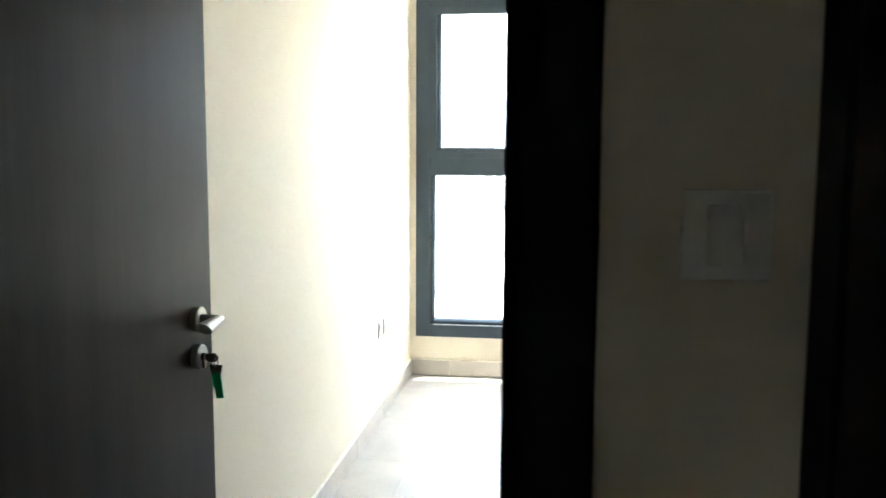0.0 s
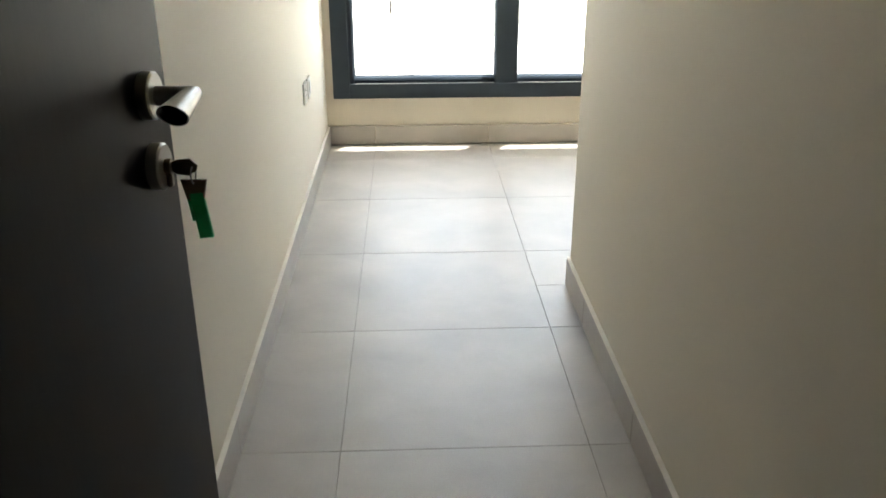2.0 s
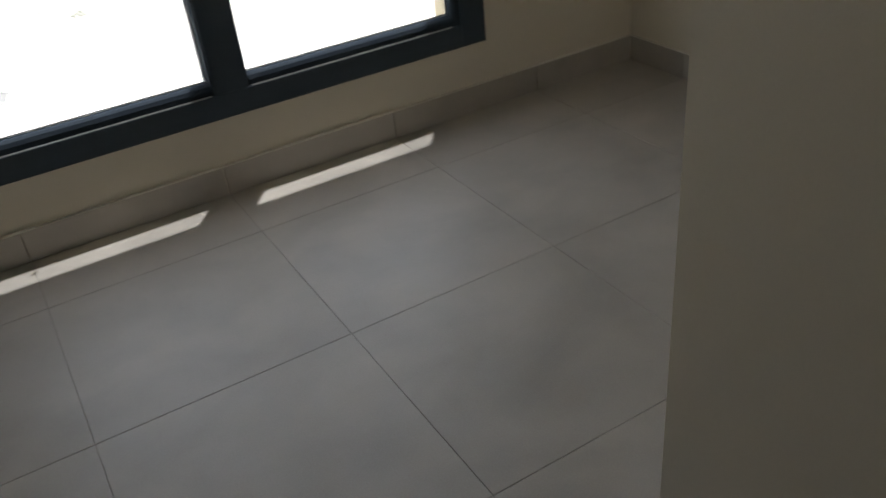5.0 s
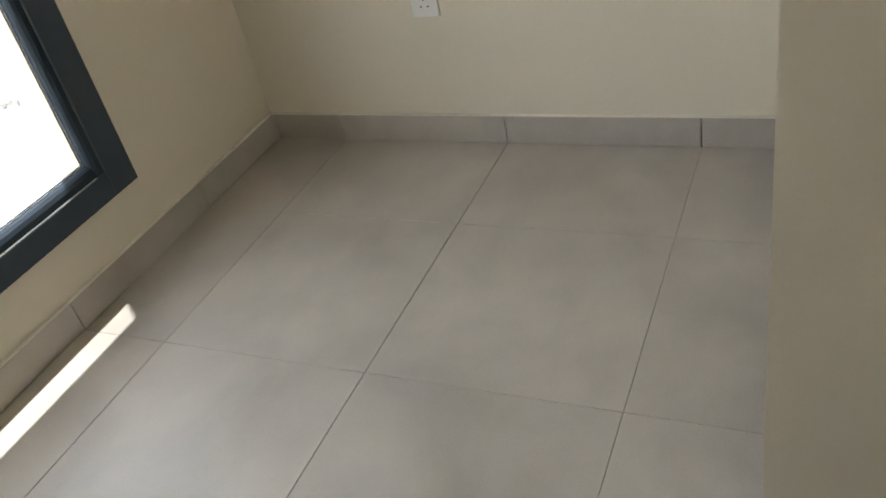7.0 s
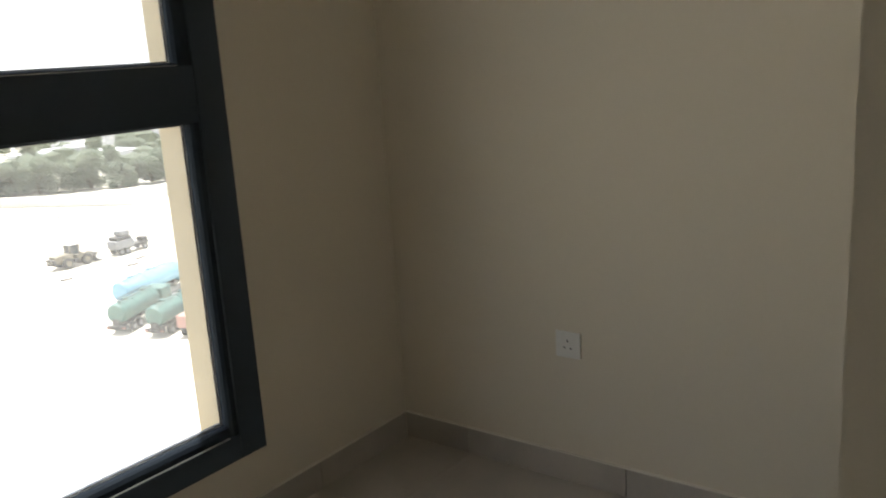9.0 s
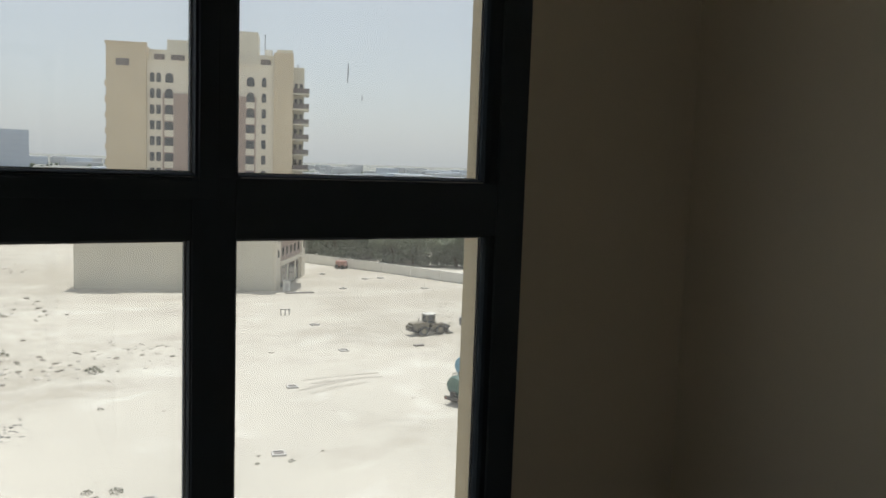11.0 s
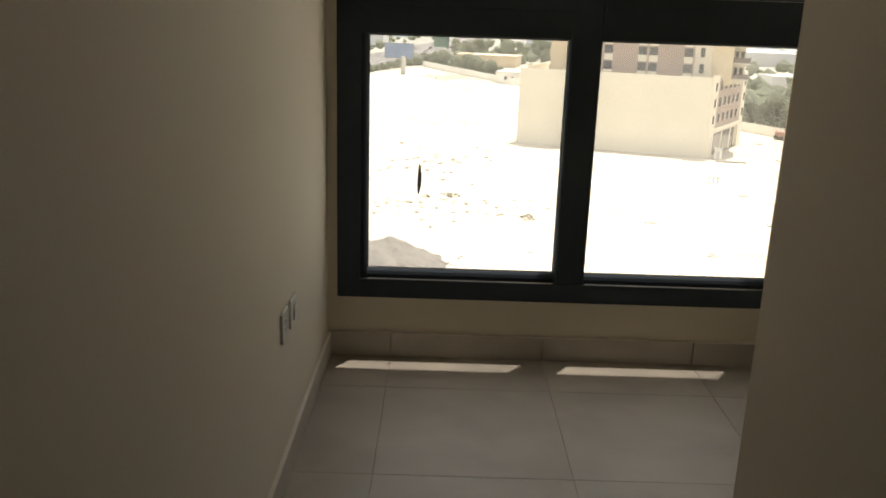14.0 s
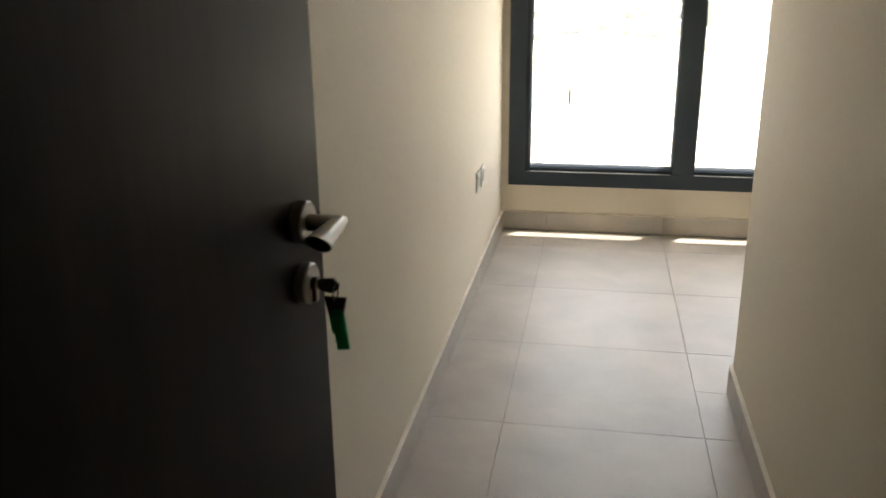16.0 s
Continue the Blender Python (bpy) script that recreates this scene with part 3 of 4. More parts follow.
# ---- sockets and switches ----
def plate(name, m, label, holes, w=0.086, h=0.086):
    t_ = thing(name, m, label, "socket" if holes else "switch")
    part("faceplate", box(B(), -w / 2, w / 2, 0, 0.009, -h / 2, h / 2, 0.0025, 2), M_WHITEPL, t_)
    if holes:
        part("earth_slot", box(B(), -0.002, 0.002, 0.0092, 0.0096, 0.008, 0.017), M_SLOT, t_)
        for x in (-0.011, 0.011):
            part("pin_slot", box(B(), x - 0.0035, x + 0.0035, 0.0092, 0.0096, -0.012, -0.008), M_SLOT, t_)
        part("rocker", box(B(), 0.022, 0.032, 0.0091, 0.012, 0.012, 0.026, 0.001), M_WHITEPL, t_)
    else:
        part("rocker", box(B(), -0.016, 0.016, 0.0091, 0.013, -0.026, 0.026, 0.002), M_WHITEPL, t_)
    for x in (-0.030, 0.030):
        part("screw_cap", rod(B(), (x, 0.0088, 0), (x, 0.0098, 0), 0.003, seg=10), M_WHITEPL, t_)
    return t_


plate("wall_socket", pose(0, -0.925, 0.478, 0, 0, -90), "white plastic power socket on the cream wall", True)
plate("data_socket", pose(0, -0.795, 0.474, 0, 0, -90), "white plastic blank outlet beside a socket", False)
plate("wall_socket", pose(RX, -0.70, 0.471, 0, 0, 90), "white plastic three-pin power socket", True)
plate("light_switch", pose(CX, -3.84, 1.315, 0, 0, 90), "white plastic light switch near the door", False)
plate("light_switch", pose(1.010, DY0 + 0.002, 1.305, 0, 0, 180), "white plastic light switch in the dark hall", False, 0.0735, 0.076)

# ---- outdoors ----
G = -25.5
bm = B()
bmesh.ops.create_grid(bm, x_segments=2, y_segments=2, size=3000)
bmesh.ops.translate(bm, verts=bm.verts, vec=(0, 2900, G))
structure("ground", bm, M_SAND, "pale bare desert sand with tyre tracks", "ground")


def lump(bm, centre, size, seed, squash=0.45):
    ret = bmesh.ops.create_icosphere(bm, subdivisions=1, radius=1.0)
    rng = random.Random(seed)
    for v in ret["verts"]:
        k = 0.7 + 0.5 * rng.random()
        v.co = Vector((v.co.x * k * size, v.co.y * k * size, max(-0.2, v.co.z) * k * size * squash)) + Vector(centre)


bm = B()
bmesh.ops.create_grid(bm, x_segments=90, y_segments=90, size=8.5)
for v in bm.verts:
    r = v.co.length / 6.6
    v.co.z = max(-0.15, 2.9 * (1 - r ** 1.15) * (1 + 0.18 * noise.noise(v.co * 0.35)) + 0.3 * noise.noise(v.co * 0.8) + 0.16 * noise.noise(v.co * 2.1) + 0.08 * noise.noise(v.co * 4.5))
pile = part("gravel_pile", bm, M_GRAVEL, None, smooth=True)
pile.matrix_basis = pose(-5.2, 84.3, G)
tagged(pile, "grey gravel heap on pale sand", "gravel heap")

rng = random.Random(4)


def rubble(name, cx, cy, sx, sy, count, smin, smax, material, label):
    bm = B()
    spots = [(rng.gauss(cx, sx), rng.gauss(cy, sy)) for k in range(max(4, count // 9))]
    for i in range(count):
        px, py = rng.choice(spots)
        lump(bm, (rng.gauss(px, sx * 0.28), rng.gauss(py, sy * 0.38), G), smin + (smax - smin) * rng.random() ** 3, rng.random())
    return tagged(part(name, bm, material), label, "rubble", kind="stuff")


rubble("rubble", 4, 114, 11, 5, 170, 0.08, 0.5, M_ROCK, "scattered grey brown rubble on the sand")
rubble("rubble", 5, 113, 11, 5, 150, 0.1, 0.6, M_PALEROCK, "scattered pale broken concrete on the sand")
rubble("rubble", -10, 146, 10, 10, 260, 0.1, 0.7, M_ROCK, "scattered dark rubble further out on the sand")
rubble("rubble", -12, 150, 12, 12, 160, 0.1, 0.6, M_PALEROCK, "scattered pale stones further out on the sand")
rubble("rubble", 2, 210, 16, 6, 140, 0.2, 0.9, M_PALEROCK, "pale rubble line on the sand")
rubble("dry_grass", 8, 345, 8, 10, 420, 0.2, 0.9, M_DRY, "dry brown grass tufts below the back wall")
rubble("dry_grass", 2, 300, 10, 14, 200, 0.15, 0.7, M_DRY, "dry brown grass tufts and clods on the sand")
rubble("rubble", 25, 92, 20, 18, 70, 0.05, 0.25, M_ROCK, "loose stones on the sand")
rubble("rubble", 60, 150, 25, 22, 50, 0.1, 0.35, M_ROCK, "loose stones on the sand")
rubble("rubble", 1.8, 84, 1.6, 2.2, 90, 0.05, 0.28, M_GRAVEL, "gravel spilled beside the heap")

for x, y, s, sd in ((7.5, 67.2, 0.45, 1), (7.9, 65.6, 0.45, 2), (9.6, 66.5, 0.6, 3), (6.3, 65.6, 0.35, 4), (3.5, 63.5, 0.3, 12), (2.4, 119.1, 1.2, 5), (12.3, 106.3, 1.1, 6), (24.5, 67.6, 0.35, 7), (11.2, 90, 0.35, 8), (21.5, 68.2, 0.25, 9), (-1.5, 118, 0.7, 10)):
    bm = B()
    r2 = random.Random(sd)
    for i in range(60):
        a, k = r2.random() * 6.28, r2.random() ** 0.5
        p = Vector((math.cos(a) * k * s, math.sin(a) * k * s, r2.random() * s * 0.75 * (1.1 - k)))
        d = Vector((r2.gauss(0, 1), r2.gauss(0, 1), r2.gauss(0.6, 0.5))).normalized() * s * 0.3
        w = d.orthogonal().normalized() * s * 0.12
        f = bm.faces.new([bm.verts.new(p - w), bm.verts.new(p + w), bm.verts.new(p + d)])
    ob = part("shrub", bm, M_SHRUB)
    ob.matrix_basis = pose(x, y, G)
    tagged(ob, "low dry grey-green desert shrub on the sand", "shrub", "desert shrubs")


def manhole(x, y, rz, s=0.64):
    t_ = thing("manhole", pose(x, y, G, 0, 0, rz), "pale square concrete manhole standing above the sand", "manhole", "manholes on the lot")
    part("curb", ring_frame_h(B(), s, 0.2, 0.17), M_CONC, t_)
    part("cover", box(B(), -s + 0.2, s - 0.2, -s + 0.2, s - 0.2, 0, 0.1, 0.02), M_DARKCONC, t_, "darker sunken cover")


def ring_frame_h(bm, s, w, h):
    box(bm, -s, s, -s, -s + w, 0, h), box(bm, -s, s, s - w, s, 0, h)
    box(bm, -s, -s + w, -s + w, s - w, 0, h), box(bm, s - w, s, -s + w, s - w, 0, h)
    return bm


for x, y, rz in ((5.9, 64.8, -10), (11.6, 63.8, -10), (24.0, 69.9, -12), (32.5, 91.1, -10), (28.9, 106.2, 20), (48.0, 125.7, 8), (45.4, 106.8, -8), (67.1, 160.6, 10), (77.4, 172.5, 10), (71.0, 182.7, -10), (81.4, 172.9, 20), (84.0, 156.0, 5)):
    manhole(x, y, rz)
bm = B()
for x in (-0.7, 0, 0.7):
    box(bm, x - 0.09, x + 0.09, -0.1, 0.1, 0, 1.1)
box(bm, -0.9, 0.9, -0.12, 0.12, 0.95, 1.15)
ob = part("concrete_stub", bm, M_CONC)
ob.matrix_basis = pose(46.2, 135.3, G, 0, 0, -15)
tagged(ob, "pale concrete stub frame standing on the sand", "concrete block")
stack = thing("timber_stack", pose(-10.5, 99.5, G, 0, 0, 12), "dark weathered timber stack on the sand", "timber")
for k in range(4):
    part("plank_layer", box(B(), -1.6, 1.6, -0.6, 0.6, 0.05 + k * 0.3, 0.25 + k * 0.3, 0.02), M_TIMBER, stack)
    if k < 3:
        for x in (-1.2, 1.2):
            part("spacer", box(B(), x - 0.1, x + 0.1, -0.6, 0.6, 0.25 + k * 0.3, 0.35 + k * 0.3), M_TIMBER, stack)


M_TRACK = mat("compacted_sand", (0.455, 0.42, 0.355), 0.95, vary=0.15, scale=0.3, fine=4, bump=0.3, spec=0.1)


def track(cx, cy, r, a0, a1, w=0.5):
    """A pair of shallow wheel ruts along an arc."""
    bm = B()
    steps = 26
    for off in (-0.95, 0.95):
        rows = []
        for i in range(steps + 1):
            a = radians(a0 + (a1 - a0) * i / steps)
            k = w * (0.35 + 0.65 * math.sin(math.pi * i / steps)) * (0.8 + 0.4 * noise.noise(Vector((i * 0.7, off, cx))))
            rows.append([bm.verts.new((cx + (r + off + q) * math.cos(a), cy + (r + off + q) * math.sin(a), G + z)) for q, z in ((-k, -0.02), (-k * 0.6, 0.06), (0, 0.02), (k * 0.6, 0.06), (k, -0.02))])
        for p, q in zip(rows, rows[1:]):
            for i in range(4):
                bm.faces.new((p[i], p[i + 1], q[i + 1], q[i]))
    tagged(part("tyre_track", bm, M_TRACK), "shallow curved wheel ruts in the sand", "tyre track", kind="stuff")


track(44, 66, 25, 96, 116, 0.7), track(40, 60, 33, 82, 99, 0.6)

# ---- apartment building on its podium ----
LX, LY, RXW, RYW, FX, FY = 16.4, 174.0, 52.3, 161.5, 66.0, 182.5
BW = math.hypot(RXW - LX, RYW - LY)
BANG = math.degrees(math.atan2(RYW - LY, RXW - LX))
bld = thing("apartment_building", pose(LX, LY, G, 0, 0, BANG), "cream and mauve apartment tower on a blank podium", "apartment building")
POD = 15.5
inv = bld.matrix_basis.inverted()
far_corner = inv @ Vector((FX, FY, G))
part("podium", prism(B(), [(0, 0), (BW, 0), (far_corner.x, far_corner.y), (far_corner.x - 8, 44), (0, 44)], 0, POD - 1.5), M_BLDG, bld, "blank cream podium wall")
part("podium_parapet", prism(B(), [(0, 0), (BW, 0), (BW, 0.3), (0, 0.3)], POD - 1.5, POD + 0.1), M_BLDG, bld)
part("podium_parapet", prism(B(), [(0, 0.3), (0.3, 0.3), (0.3, 44), (0, 44)], POD - 1.5, POD + 0.1), M_BLDG, bld)
SV = far_corner.to_2d() - Vector((BW, 0))
SLEN, SANG = SV.length, math.degrees(math.atan2(SV.y, SV.x))
side_m = Matrix.Translation((BW, 0, 0)) @ Matrix.Rotation(radians(SANG), 4, "Z")


def side_box(x0, x1, y0, y1, z0, z1):
    bm = box(B(), x0, x1, y0, y1, z0, z1)
    bm.transform(side_m)
    return bm


part("podium_parapet", side_box(0.4, SLEN, 0.003, 0.3, POD - 1.5, POD + 0.1), M_BLDG, bld)
side = part("side_facade", side_box(4.5, SLEN - 4, -0.35, -0.003, 5.5, POD - 0.3), M_BLDG_BROWN, bld, "mauve brown street front with windows")
for x in (0.7, SLEN - 3.2):
    part("corner_pier", side_box(x - 0.5, x + 2.6, -0.6, -0.003, 0, POD + 0.5), M_BLDG_WHITE, bld)
for r, z in enumerate((6.6, 9.8, 13.0)):
    for x in np.linspace(6, SLEN - 6, 5):
        w = part("window", side_box(x - 0.7, x + 0.7, -0.40, -0.352, z, z + 1.7), M_WINDARK, side)
    for x in (1.6, SLEN - 1.8):
        part("window", side_box(x - 0.5, x + 0.5, -0.66, -0.602, z, z + 1.6), M_WINDARK, side)
# Vehicle bays are solid dark panels: the shade inside is their colour.
for x0, x1 in ((2.9, 3.6), (5.5, 10.5), (12, 17), (18.5, SLEN - 4.5)):
    part("garage_opening", side_box(x0, x1, -0.1, -0.004, 0, 4.3), M_WINDARK, bld, "dark panel painted as a shaded vehicle bay")
part("band", side_box(3.2, SLEN - 3.5, -0.7, -0.36, 4.9, 5.6), M_BLDG_WHITE, bld)

T0 = 6.0
ST = 3.15
part("wing", box(B(), 2.6, 10.0, T0, T0 + 17, POD - 2.4, 47.3), M_BLDG_TAN, bld, "tan rendered wing")
part("centre", box(B(), 10.0, 34.2, T0 + 0.8, T0 + 17, POD - 2.4, 44.5), M_BLDG_WHITE, bld, "ivory rendered centre")
part("wing", box(B(), 34.2, 38.0, T0, T0 + 17, POD - 2.4, 47.3), M_BLDG_TAN, bld, "tan rendered wing")
part("parapet", box(B(), 10.0, 34.2, T0 + 3, T0 + 17, 44.5, 47.0), M_BLDG, bld)
part("cornice", box(B(), 9.8, 34.4, T0 + 0.55, T0 + 1.2, 44.5, 44.75), M_BLDG_WHITE, bld)
for x, z1 in ((5.0, 48.4), (33.0, 48.3)):
    part("roof_tank", rod(B(), (x, T0 + 5, 47.0), (x, T0 + 5, z1), 0.8, seg=14), M_WHITEWALL, bld)
part("aerial", rod(B(), (32.2, T0 + 6, 47.0), (32.2, T0 + 6, 51.5), 0.07, seg=6), M_CHASSIS, bld)
part("wing_parapet", box(B(), 2.4, 10.2, T0 - 0.2, T0 + 0.25, 47.3, 47.9), M_BLDG_TAN, bld)
part("roof_step", box(B(), 34.6, 37.8, T0 + 4, T0 + 15, 47.3, 48.4), M_BLDG, bld)
part("roof_block", box(B(), 13.3, 18.6, T0 + 4, T0 + 12, 47.0, 49.2), M_BLDG, bld)
part("roof_block", box(B(), 24.6, 30.9, T0 + 3.2, T0 + 12, 47.0, 51.6), M_BLDG, bld)
# Parapet openings are dark strips with their shade as plain colour.
for x0, x1, z in ((11, 13, 45), (14.2, 16.8, 45), (19, 21, 45), (31.5, 33.5, 45)):
    part("roof_opening", box(B(), x0, x1, T0 + 2.9, T0 + 2.999, z, z + 1.1), M_BALC, bld)
part("vent_window", box(B(), 4.4, 6.9, T0 - 0.06, T0 - 0.003, 43.2, 44.6), M_BALC, bld)
part("centre_bay", box(B(), 13.0, 30.8, T0 + 0.35, T0 + 0.797, POD - 2.4, 38.2), M_BLDG_BROWN, bld, "mauve brown central bay")
levels = [41.2 - k * ST for k in range(9)]


def arched(bm, x, y, z, w, h, seg=8):
    pts = [(x - w / 2, z), (x + w / 2, z), (x + w / 2, z + h - w / 2)]
    pts += [(x + math.cos(math.pi * i / seg) * w / 2, z + h - w / 2 + math.sin(math.pi * i / seg) * w / 2) for i in range(1, seg)]
    pts += [(x - w / 2, z + h - w / 2)]
    a = [bm.verts.new((p, y, q)) for p, q in pts]
    b = [bm.verts.new((p, y - 0.12, q)) for p, q in pts]
    bm.faces.new(a), bm.faces.new(list(reversed(b)))
    for i in range(len(pts)):
        bm.faces.new((a[i], a[(i + 1) % len(pts)], b[(i + 1) % len(pts)], b[i]))
    return bm


for k, z in enumerate(levels):
    z0 = z - 0.9
    for x in (11.0, 12.2, 32.3):
        part("window_sill", box(B(), x - 0.55, x + 0.55, T0 + 0.6, T0 + 0.797, z0 - 0.2, z0 - 0.02), M_BLDG_WHITE, bld)
        part("window", arched(B(), x, T0 + 0.797, z0, 0.85, 1.9) if k < 2 else box(B(), x - 0.42, x + 0.42, T0 + 0.68, T0 + 0.797, z0, z0 + 1.8), M_WINDARK, bld)
    for x in (14.2, 20.9, 23.0, 29.7):
        if k == 0 and 20 < x < 24:
            continue
        yy = T0 + (0.797 if z0 > 38 else 0.347)
        if z0 < 38:
            part("spandrel", box(B(), x - 0.85, x + 0.85, yy - 0.05, yy, z0 - 1.3, z0 - 0.05), M_BLDG_WHITE, bld)
        part("window", arched(B(), x, yy, z0, 1.5, 1.9) if k < 3 else box(B(), x - 0.8, x + 0.8, yy - 0.12, yy, z0, z0 + 1.6), M_WINDARK, bld)
    balc = part("balcony", box(B(), 37.0, 41.2, T0 + 1.5, T0 + 9, z0 - 1.1, z0 - 0.75), M_BLDG, bld, "pale balcony slab with a dark balustrade")
    bm = B()
    box(bm, 38.0, 41.2, T0 + 1.5, T0 + 1.65, z0 - 0.8, z0 + 0.2), box(bm, 41.05, 41.2, T0 + 1.65, T0 + 9, z0 - 0.8, z0 + 0.2)
    part("balustrade", bm, M_BALC, balc)
    for dx in (38.25, 39.3):
        part("balcony_door", box(B(), dx, dx + 0.6, T0 + 4.4, T0 + 4.497, z0 - 0.8, z0 + 1.3), M_WINDARK, balc)
    part("balcony", box(B(), 1.9, 2.6, T0 + 2, T0 + 8, z0 - 1.1, z0 + 0.1), M_BLDG_TAN, bld, "small tan projecting balcony")
part("tower_rear", box(B(), 38.0, 40.2, T0 + 4.5, T0 + 17, POD - 2.4, 45.0), M_BLDG, bld)

for ob in bld.children:
    if not ob.name.startswith(("podium", "side", "corner", "garage", "band")):
        ob.location.x += 2.2
        ob.location.z += 0.8
        ob.scale.x = 1.03

kiosk = thing("site_cabin", pose(55.0, 161.0, G, 0, 0, -19), "small white utility cabin beside the podium", "cabin")
part("body", box(B(), -0.7, 0.7, -0.7, 0.7, 0, 2.0, 0.03), M_WHITEWALL, kiosk)
part("roof", box(B(), -0.78, 0.78, -0.78, 0.78, 2.0, 2.15), M_CONC, kiosk)
part("door", box(B(), -0.35, 0.35, -0.73, -0.7005, 0, 1.7), M_CONC, kiosk)
slab = part("paving_slab", box(B(), -2.9, 2.9, -0.5, 0.5, 0, 0.2, 0.02), M_DARKCONC)
slab.matrix_basis = pose(56.5, 157.5, G, 0, 0, -6)
tagged(slab, "low grey concrete kerb slab on the sand", "kerb")

# ---- boundary wall, planting behind it ----
WALLPTS = [(66, 222), (75, 203), (86, 182), (98.5, 153.5), (125, 163), (185, 145)]
bwall = thing("boundary_wall", pose(0, 0, G), "whitewashed block boundary wall round the lot", "boundary wall", kind="structure")
for (x0, y0), (x1, y1) in zip(WALLPTS, WALLPTS[1:]):
    d = Vector((x1 - x0, y1 - y0))
    ln, an = d.length, math.atan2(d.y, d.x)
    bm = box(B(), 0, ln, -0.12, 0.12, 0, 2.3)
    n_p = max(2, int(ln / 4))
    for i in range(n_p + 1):
        box(bm, ln * i / n_p - 0.2, ln * i / n_p + 0.2, -0.2, 0.2, 0, 2.4)
    bm.transform(Matrix.Translation((x0, y0, 0)) @ Matrix.Rotation(an, 4, "Z"))
    part("wall_run", bm, M_WHITEWALL, bwall)


def tree_meshes(seed, h, spread):
    r = random.Random(seed)
    tb = B()
    rod(tb, (0, 0, 0), (r.gauss(0, 0.15), r.gauss(0, 0.15), h * 0.45), 0.22, 0.13, 8)
    tips = []
    for i in range(10):
        a = i * 2.4 + r.random()
        tip = Vector((math.cos(a) * spread * (0.4 + 0.5 * r.random()), math.sin(a) * spread * (0.4 + 0.5 * r.random()), h * (0.18 + 0.75 * r.random())))
        rod(tb, (0, 0, h * (0.25 + 0.15 * r.random())), tip, 0.09, 0.03, 5)
        tips.append(tip)
    tips.append(Vector((0, 0, h * 0.85)))
    cb = B()
    for tip in tips:
        R = spread * (0.42 + 0.25 * r.random())
        for i in range(260):
            d = Vector((r.gauss(0, 1), r.gauss(0, 1), r.gauss(0, 0.8))).normalized() * R * (r.random() ** 0.45)
            c = tip + d
            c.z = max(c.z, 0.4)
            s = 0.18 + 0.26 * r.random()
            u = Vector((r.gauss(0, 1), r.gauss(0, 1), r.gauss(0, 1))).normalized()
            w = u.orthogonal().normalized()
            cb.faces.new([cb.verts.new(c + u * s), cb.verts.new(c + w * s * 0.6), cb.verts.new(c - u * s), cb.verts.new(c - w * s * 0.6)])
    return mesh_of("trunk", tb, M_BARK), mesh_of("crown", cb, M_LEAF)


KINDS = [tree_meshes(s, h, sp) for s, h, sp in ((1, 7.5, 3.0), (2, 6.0, 2.6), (3, 8.5, 3.3), (4, 4.5, 2.4))]


def tree(x, y, k, s, rz):
    t_ = thing("tree", pose(x, y, G, 0, 0, rz) @ Matrix.Scale(s, 4), "green tree behind the boundary wall, colour paled for haze", "tree", "trees beyond the lot")
    for nm, me in zip(("trunk", "crown"), KINDS[k]):
        ob = new(nm, me)
        ob.parent = t_


rt = random.Random(9)
for i in range(34):
    f = i / 33
    if f > 0.74 and i % 4 == 1:
        continue
    tree(74 + 50 * f + rt.gauss(0, 1.2), 219 - 48 * f + rt.random() * 9, rt.randrange(3), 0.7 + 0.35 * rt.random(), rt.random() * 360)
for i in range(8):
    tree(95 + 70 * rt.random(), 205 + 60 * rt.random(), rt.randrange(4), 0.7 + 0.5 * rt.random(), rt.random() * 360)
for i in range(52):
    f = i / 51
    tree(-7 + 31 * f + rt.gauss(0, 0.8), 404 - 79 * f + 5 + rt.random() * 11, rt.randrange(4), 0.55 + 0.4 * rt.random(), rt.random() * 360)
for i in range(30):
    f = i / 29
    tree(-40 + 32 * f + rt.gauss(0, 0.5), 330 + 98 * f + rt.gauss(0, 1.0), 3, 0.45 + 0.35 * rt.random(), rt.random() * 360)
for i in range(44):
    tree(8 + 74 * rt.random(), 455 + 95 * rt.random(), rt.randrange(4), 0.8 + 0.5 * rt.random(), rt.random() * 360)

lowwall = thing("boundary_wall", pose(0, 0, G), "low pale boundary wall along the back of the lot", "boundary wall", kind="structure")
for (x0, y0), (x1, y1) in zip([(-9, 402), (27, 314), (75, 330)], [(27, 314), (75, 330), (75, 331)][:2]):
    d = Vector((x1 - x0, y1 - y0))
    bm = box(B(), 0, d.length, -0.15, 0.15, 0, 2.6)
    bm.transform(Matrix.Translation((x0, y0, 0)) @ Matrix.Rotation(math.atan2(d.y, d.x), 4, "Z"))
    part("wall_run", bm, M_WHITEWALL, lowwall)

shed = thing("shed", pose(25, 326, G, 0, 0, -22), "long white shed with a pale roof behind the trees", "shed")
part("wall", box(B(), -2.5, 10, -6, 6, 0, 4.2), M_WHITEWALL, shed)
part("roof", box(B(), -2.9, 10.4, -6.4, 6.4, 4.2, 4.6), M_FARWHITE, shed)
for x in (1.5, 4.0):
    part("window", box(B(), x - 0.5, x + 0.5, -6.06, -6.003, 1.6, 2.8), M_WINDARK, shed)
gs = thing("road_sign", pose(-1.0, 500, G, 0, 0, -5), "green highway direction sign on two posts", "road sign")
for x in (-3, 3):
    part("post", rod(B(), (x, 0, 0), (x, 0, 6), 0.2, seg=10), M_CONC, gs)
part("board", box(B(), -4.5, 4.5, -0.2, 0.2, 5, 11, 0.05), M_TGREEN, gs)
hut = thing("low_building", pose(22, 425, G, 0, 0, -14), "low tan building with a flat roof among trees", "building")
